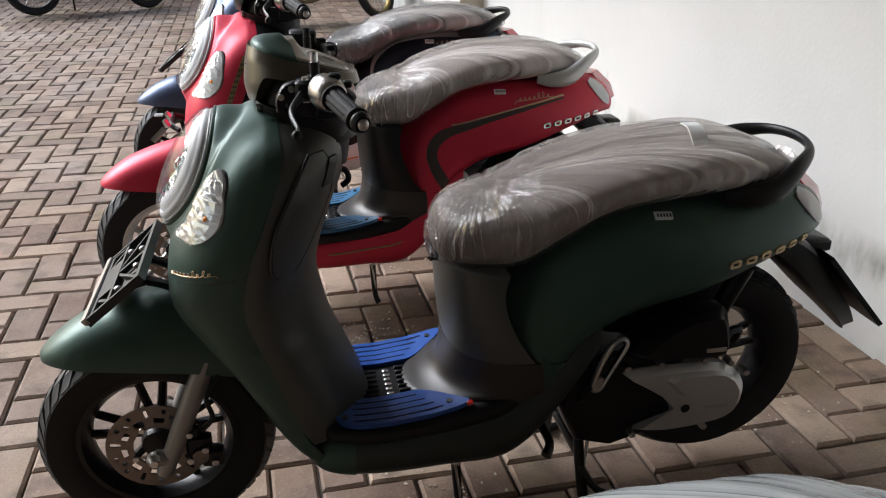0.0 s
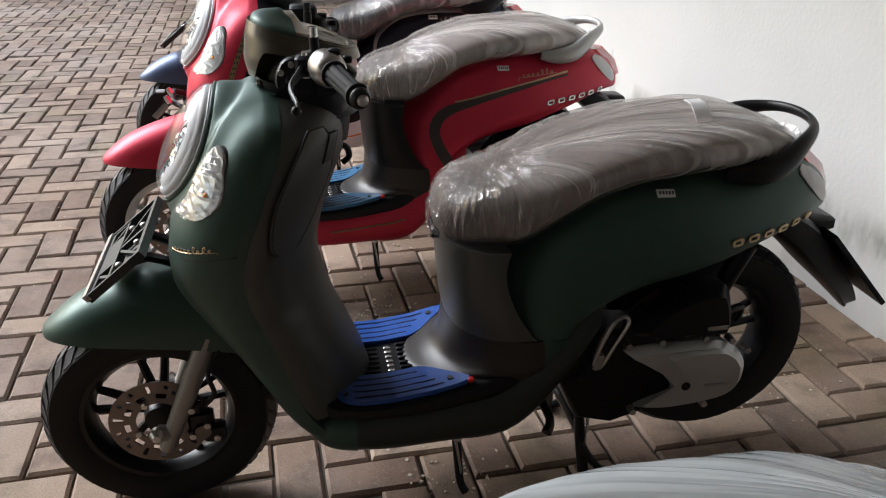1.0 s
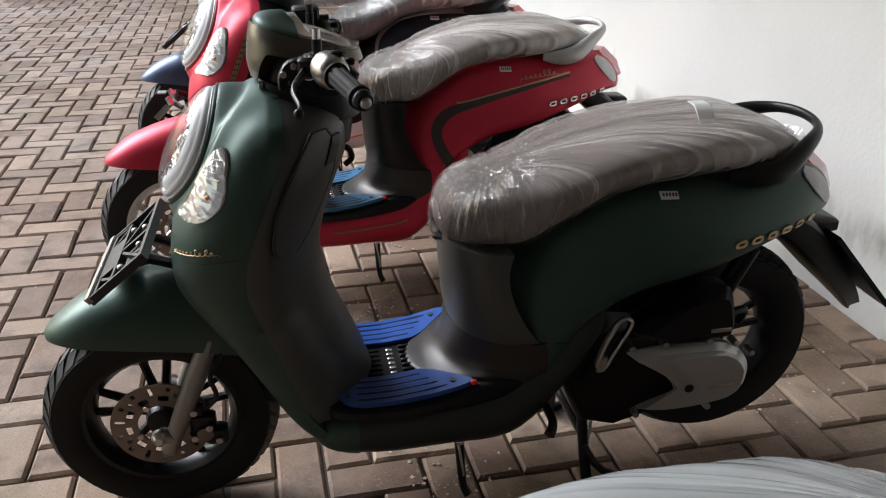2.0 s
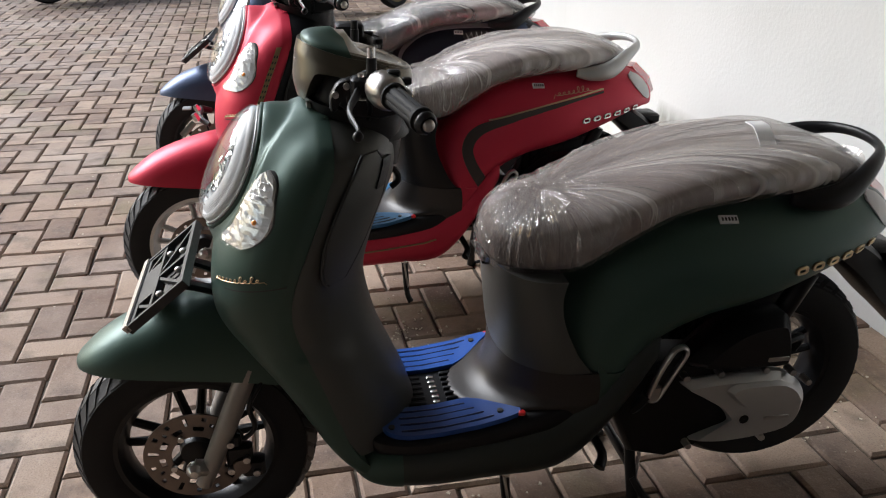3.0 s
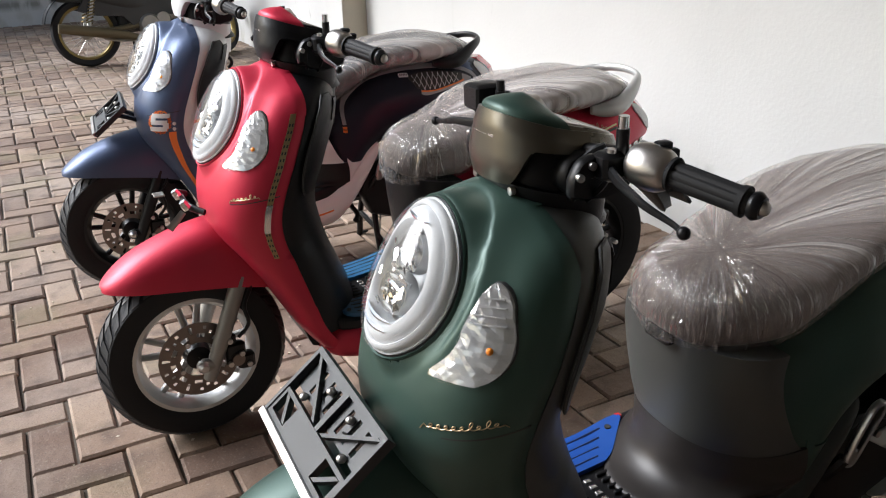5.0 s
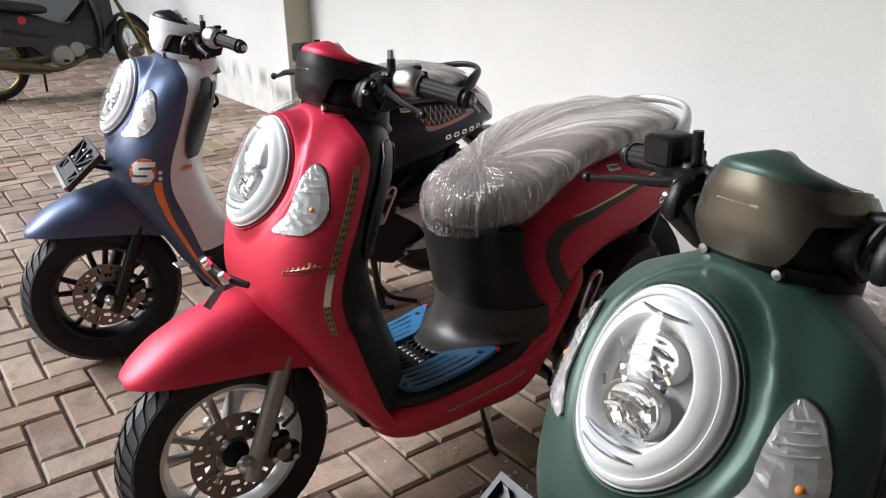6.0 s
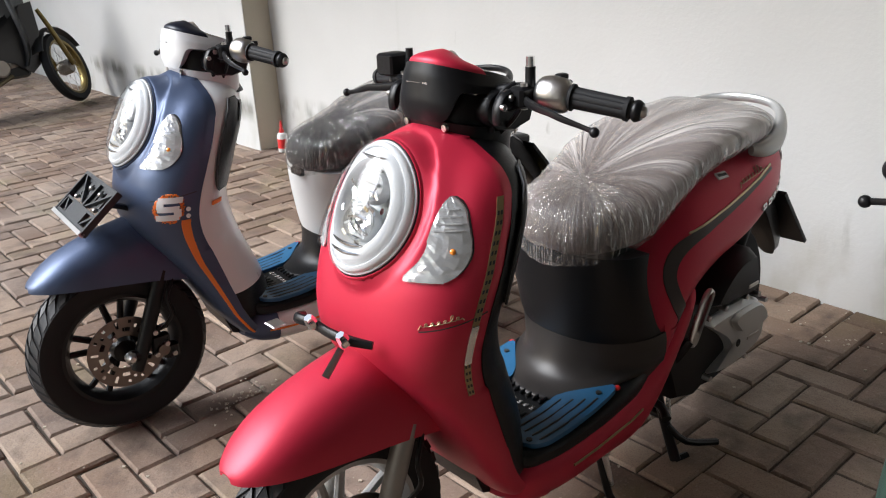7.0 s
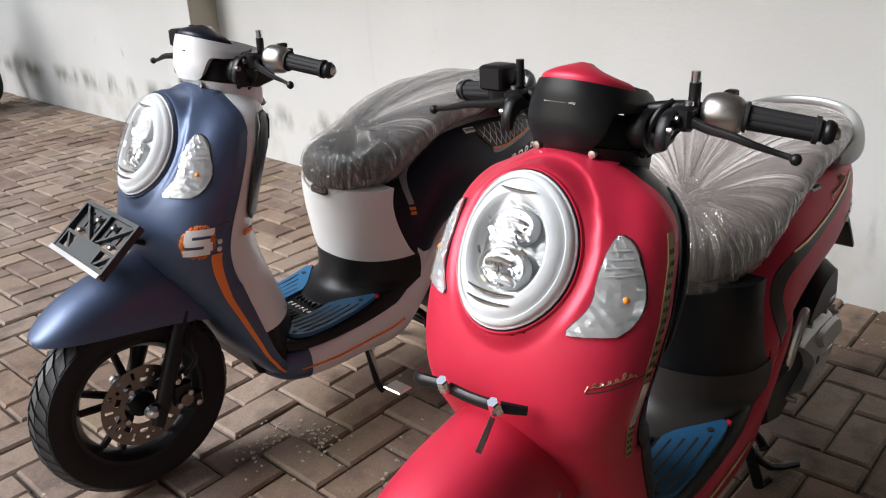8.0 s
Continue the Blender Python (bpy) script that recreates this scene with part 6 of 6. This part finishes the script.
def motorcycle(label, rim_mat, body_mat, m, pipe_mat=None, steer=0.0):
    """A step-through motorcycle, rear axle at the origin, nose towards +x, its front turned by steer degrees."""
    T = thing("motorcycle", label, "motorcycle", "motorcycles at the far end")
    spoked_wheel(T, (0, 0, 0.30), rim_mat)
    front = [spoked_wheel(T, (1.22, 0, 0.30), rim_mat)]
    for s in (-1, 1):
        part("swingarm", tube([(0, s * 0.085, 0.30), (0.25, s * 0.085, 0.31), (0.50, s * 0.07, 0.34)], [0.022, 0.026, 0.03], 10), pipe_mat or M_BLACK_METAL, T)
        sh = part("shock_absorber", tube([(0.01, s * 0.11, 0.33), (0.09, s * 0.12, 0.62)], 0.016, 10), M_STEEL, T)
        sp = [(0.02 + 0.065 * q + 0.026 * math.cos(q * 50), s * 0.118 + 0.026 * math.sin(q * 50), 0.38 + 0.22 * q) for q in steps(0, 1, 90)]
        part("spring", tube(sp, 0.006, 6, smooth_steps=1), M_GOLD_RIM if pipe_mat else M_BLACK_METAL, sh)
        front.append(part("fork_leg", tube([(1.22, s * 0.08, 0.30), (1.12, s * 0.075, 0.58), (1.05, s * 0.06, 0.78)], [0.02, 0.02, 0.017], 10), rim_mat if pipe_mat else M_BLACK_METAL, T))
        front.append(part("handlebar", tube([(1.0, 0, 1.0), (0.98, s * 0.12, 1.03), (0.93, s * 0.32, 1.02)], 0.012, 8), M_BLACK_METAL, T))
        front.append(part("grip", tube([(0.955, s * 0.22, 1.025), (0.925, s * 0.335, 1.02)], 0.018, 10), M_RUBBER, T))
        part("foot_peg", tube([(0.55, s * 0.10, 0.28), (0.55, s * 0.24, 0.285)], 0.013, 8), M_RUBBER, T)
        part("kick_arm", tube([(0.12, s * 0.10, 0.27), (0.2, s * 0.13, 0.22), (0.42, s * 0.14, 0.2)], 0.011, 8), M_DULL_ALU, T)
    eng = bmesh.new()
    revolve([(0.001, -0.13), (0.08, -0.13), (0.10, -0.10), (0.10, 0.10), (0.08, 0.13), (0.001, 0.13)], "y", (0.55, 0, 0.33), 20, eng)
    revolve([(0.001, -0.11), (0.06, -0.11), (0.075, -0.09), (0.075, 0.09), (0.001, 0.11)], "y", (0.68, 0, 0.37), 20, eng)
    tube([(0.68, 0, 0.38), (0.84, 0, 0.40)], [0.065, 0.06], 12, eng)
    part("engine", eng, M_DULL_ALU, T, "dull cast aluminium engine")
    for s in (-1, 1):
        part("side_cover", prism([(-0.06, 0.50), (0.10, 0.44), (0.32, 0.42), (0.40, 0.33), (0.58, 0.42), (0.80, 0.40), (0.92, 0.30), (0.99, 0.36), (1.04, 0.62), (1.03, 0.86), (0.93, 0.84), (0.86, 0.60), (0.70, 0.56), (0.40, 0.62), (0.05, 0.64)], "y", s * 0.075, s * 0.105, None, 0.008), body_mat, T)
    part("frame", block((0.28, -0.05, 0.27), (0.92, 0.05, 0.56), 0.02), M_BLACK, T)
    part("silencer", tube([(0.75, -0.10, 0.30), (0.5, -0.15, 0.22), (0.2, -0.16, 0.28), (-0.25, -0.16, 0.36)], [0.018, 0.02, 0.045, 0.042], 12), pipe_mat or M_BLACK_METAL, T)
    prof = [(-0.34, 0.04, 0.66, 0.72), (-0.20, 0.09, 0.58, 0.76), (0.0, 0.12, 0.56, 0.76), (0.2, 0.125, 0.50, 0.73), (0.4, 0.12, 0.44, 0.68), (0.6, 0.10, 0.44, 0.60), (0.76, 0.09, 0.48, 0.62), (0.88, 0.10, 0.52, 0.72)]
    part("body", loft([[(x, spow(math.cos(2 * math.pi * k / 28), 0.75) * w, (lo + hi) / 2 + spow(math.sin(2 * math.pi * k / 28), 0.8) * (hi - lo) / 2) for k in range(28)] for x, w, lo, hi in lerp_rows(prof, 30)]), body_mat, T)
    part("seat", loft([[(x, spow(math.cos(2 * math.pi * k / 28), 0.7) * w, z + spow(math.sin(2 * math.pi * k / 28), 0.7) * h) for k in range(28)] for x, w, z, h in lerp_rows([(-0.28, 0.07, 0.80, 0.02), (-0.22, 0.11, 0.80, 0.045), (0.05, 0.13, 0.79, 0.05), (0.28, 0.12, 0.75, 0.05), (0.46, 0.08, 0.72, 0.04), (0.52, 0.03, 0.71, 0.02)], 24)]), M_SEAT_BLACK, T)
    shield = [(0.36, 0.98, 0.16, 0.04), (0.45, 1.0, 0.19, 0.05), (0.60, 1.0, 0.20, 0.06), (0.75, 0.98, 0.18, 0.07), (0.88, 0.97, 0.13, 0.08), (0.96, 0.97, 0.10, 0.07)]
    part("leg_shield", loft([[(x - 0.12 * math.sin(0.5 * math.pi * min(1, abs(math.cos(2 * math.pi * k / 28)))) + 0.5 * d * math.sin(2 * math.pi * k / 28), math.cos(2 * math.pi * k / 28) * w, z) for k in range(28)] for z, x, w, d in lerp_rows(shield, 22)]), body_mat, T)
    front.append(part("headlamp_cover", loft([[(1.0 + 0.11 * math.cos(2 * math.pi * k / 24), r * math.sin(2 * math.pi * k / 24), z) for k in range(24)] for z, r in ((0.93, 0.06), (0.96, 0.10), (1.0, 0.115), (1.05, 0.10), (1.08, 0.05))]), body_mat, T))
    fen = bmesh.new()
    for r0, r1 in ((0.335, 0.342),):
        loft([[(1.22 + r * math.cos(a) - 0.01, y, 0.30 + r * math.sin(a)) for r, y in ((r0, -0.055), (r1, -0.05), (r1 + 0.012, 0), (r1, 0.05), (r0, 0.055), (r0 + 0.006, 0))] for a in steps(0.55, 2.75, 20)], into=fen)
    front.append(part("front_fender", fen, body_mat, T))
    fen = loft([[(r * math.cos(a), y, 0.32 + r * math.sin(a)) for r, y in ((0.345, -0.07), (0.352, -0.065), (0.364, 0), (0.352, 0.065), (0.345, 0.07), (0.352, 0))] for a in steps(1.1, 2.9, 18)])
    part("rear_fender", fen, M_BLACK, T)
    part("tail_lamp", ball((-0.34, 0, 0.70), 0.045, squash=(0.7, 1.3, 0.8)), M_RED_LENS, T)
    part("side_badge", revolve([(0.001, -0.127), (0.032, -0.126), (0.034, -0.122)], "y", (0.28, 0, 0.64), 20), M_RED_PLUG if pipe_mat else body_mat, T).scale = (1, 1, 1)
    part("rear_mark", block((-0.28, -0.125, 0.705), (-0.08, -0.115, 0.735), 0.003), M_STICKER if pipe_mat else body_mat, T)
    part("side_stand", tube([(0.42, 0.09, 0.26), (0.44, 0.2, 0.02)], 0.011, 8), M_BLACK_METAL, T)
    pivot = Vector((1.13, 0, 0.55))
    for ob in front:
        ob.matrix_basis = Matrix.Translation(pivot) @ Matrix.Rotation(radians(steer), 4, Vector((-0.38, 0, 0.925))) @ Matrix.Translation(-pivot)
    T.matrix_basis = m
    return T


M_DULL_GOLD = surface("dull_gold_metal", (0.13, 0.105, 0.06), 0.5, metal=0.5, vary=0.3)
P_CHARCOAL = surface("charcoal_plastic", (0.022, 0.022, 0.022), 0.45, vary=0.2)
motorcycle("black step-through motorcycle with gold spoked rims, beside the wall", M_GOLD_RIM, P_CHARCOAL, pose(0.18, 9.035, 0, -4, 0, 5) @ Matrix.Scale(1.03, 4), M_DULL_GOLD, 42)
motorcycle("dark worn step-through motorcycle on its stand", M_BLACK_METAL, P_CHARCOAL, pose(-2.22, 10.22, 0, -5, 0, 21), None, 20)


# ---- loose things ----
def glue_bottle(m):
    B = thing("glue_bottle", "small white glue bottle with red label and pointed red cap", "bottle")
    part("body", revolve([(0.001, 0.0), (0.030, 0.0), (0.033, 0.004), (0.033, 0.10), (0.028, 0.118), (0.014, 0.126), (0.001, 0.126)], "z", (0, 0, 0), 20), M_BOTTLE_WHITE, B)
    part("label", revolve([(0.0325, 0.025), (0.0336, 0.026), (0.0336, 0.085), (0.0325, 0.086)], "z", (0, 0, 0), 20, None, -1.2, 1.6), M_BOTTLE_RED, B)
    part("cap", revolve([(0.015, 0.124), (0.016, 0.140), (0.010, 0.150), (0.005, 0.20), (0.001, 0.202)], "z", (0, 0, 0), 14), M_BOTTLE_RED, B)
    B.matrix_basis = m


glue_bottle(pose(1.71, 6.04, 0, 0, 0, 200))
scrap = part("plastic_scrap", tube([(1.70, 4.0, 0.012), (1.66, 4.10, 0.014), (1.64, 4.22, 0.012)], [0.012, 0.018, 0.010], 8, flat=1.6), M_YELLOW, None)
tagged(scrap, "crumpled yellow plastic scrap at the foot of the wall", "litter")
rng2 = random.Random(9)


def grit(name, label, spots, mat, size):
    bm = bmesh.new()
    for x, y, sp, n in spots:
        for _ in range(n):
            r = size * (0.4 + rng2.random())
            c = (x + rng2.gauss(0, sp), y + rng2.gauss(0, sp), r * 0.25)
            vs = [bm.verts.new((c[0] + r * rng2.uniform(0.6, 1.2) * math.cos(a), c[1] + r * rng2.uniform(0.6, 1.2) * math.sin(a), c[2] + (0.35 * r if k < 4 else -0.3 * r))) for k, a in enumerate([0, 1.57, 3.14, 4.71, 0.4, 1.97, 3.5, 5.1])]
            bm.faces.new(vs[:4])
            for k in range(4):
                bm.faces.new((vs[k], vs[(k + 1) % 4], vs[4 + (k + 1) % 4], vs[4 + k]))
    ob = part(name, bm, mat, None, "", smooth=False)
    return tagged(ob, label, "debris", "", "stuff")


grit("grit", "pale mortar crumbs scattered over the paving joints", [(0.02, 3.52, 0.05, 60), (0.12, 3.42, 0.04, 50), (0.28, 1.72, 0.05, 70), (0.30, 2.25, 0.08, 70), (0.34, 1.95, 0.10, 50), (1.3, 1.7, 0.12, 60), (-0.5, 3.9, 0.3, 60), (-0.2, 2.9, 0.3, 60), (0.3, 3.0, 0.25, 60), (1.6, 2.4, 0.1, 40), (0.4, 1.45, 0.06, 50)], M_GRIT, 0.0045)
chip = part("broken_lens_chip", prism([(0, 0), (0.045, -0.004), (0.06, 0.02), (0.02, 0.03)], "z", 0.001, 0.007, None, 0.002), M_LENS_WHITE, None)
chip.matrix_basis = pose(-0.12, 3.05, 0.002, 4, 0, 20)
tagged(chip, "small pale chip of plastic on the paving", "litter")

# a paper label across the green seat, below the film
pt_green("paper_label", patch(lambda y, v, o: Vector((1.10 + v - y * 0.05, y, 0.850 - 0.30 * max(0.0, abs(y) - 0.05) ** 1.2 * 6 + o)), steps(-0.135, -0.025, 8), lambda y: (-0.016, 0.016), 0.0045, 0.002, 1), M_STICKER, green, "white paper label")

# ---- pavers ----
PITCH, PX, PY = 0.1142, -0.0218, -0.0439


def paver_mesh(name, along_x, mat):
    g, b, d = 0.0035, 0.0070, 0.007
    L, W = (2 * PITCH, PITCH) if along_x else (PITCH, 2 * PITCH)
    bm = bmesh.new()
    rings = [[(x0, y0, z) for x0, y0 in ((q, q), (L - q, q), (L - q, W - q), (q, W - q))] for q, z in ((g, -0.03), (g, -d), (g + b, 0.0))]
    vs = [[bm.verts.new(p) for p in r] for r in rings]
    for a, c in zip(vs, vs[1:]):
        for i in range(4):
            bm.faces.new((a[i], a[(i + 1) % 4], c[(i + 1) % 4], c[i]))
    bm.faces.new(vs[-1])
    bmesh.ops.recalc_face_normals(bm, faces=bm.faces)
    me = bpy.data.meshes.new(name)
    bm.to_mesh(me)
    bm.free()
    me.materials.append(mat)
    return me


def ground_sheet():
    bm = bmesh.new()
    for s in ((-400, 400),):
        v = [bm.verts.new((x, y, -0.012)) for x, y in ((-400, -400), (400, -400), (400, 400), (-400, 400))]
        bm.faces.new(v)
    ob = part("ground", bm, M_SAND, None, "", smooth=False)
    return tagged(ob, "brown herringbone block paving with sandy joints", "ground", "", "structure")


ground = ground_sheet()
paver_meshes = [paver_mesh("paver", True, M_PAVER), paver_mesh("paver", False, M_PAVER)]
rng = random.Random(4)
cells = []
for i in range(-60, 18):
    for j in range(-30, 116):
        k = (i - j) % 4
        if k == 0 or k == 3:
            x, y = PX + i * PITCH, PY + j * PITCH
            if -6.5 < x < WALL_X - 0.06 and -3 < y < 12.9:
                cells.append((x, y, k == 0))
near = sorted(cells, key=lambda c: (c[0] + 0.75) ** 2 + ((c[1] - 2.3) * 0.75) ** 2)[:300]
near_set = set(near)
verts, faces = [], []
for x, y, h in cells:
    dz, tx, ty = rng.gauss(0, 0.0018), rng.gauss(0, 0.011), rng.gauss(0, 0.011)
    if (x, y, h) in near_set:
        ob = new("paver", paver_meshes[0 if h else 1])
        ob.parent = ground
        ob.matrix_basis = Matrix.Translation((x, y, dz)) @ Euler((tx, ty, rng.gauss(0, 0.012))).to_matrix().to_4x4()
    else:
        g, b, d = 0.0035, 0.0070, 0.007
        L, W = (2 * PITCH, PITCH) if h else (PITCH, 2 * PITCH)
        base = len(verts)
        for q, z in ((g, -0.03), (g, -d), (g + b, 0.0)):
            for px, py in ((q, q), (L - q, q), (L - q, W - q), (q, W - q)):
                verts.append((x + px, y + py, z + dz + tx * (px - L / 2) + ty * (py - W / 2)))
        for r in (0, 4):
            for k in range(4):
                faces.append((base + r + k, base + r + (k + 1) % 4, base + r + 4 + (k + 1) % 4, base + r + 4 + k))
        faces.append((base + 8, base + 9, base + 10, base + 11))
me = bpy.data.meshes.new("pavers")
me.from_pydata(verts, [], faces)
me.materials.append(M_PAVER_FAR)
far_pavers = new("pavers", me)
far_pavers.parent = ground
tagged(far_pavers, kind="stuff")
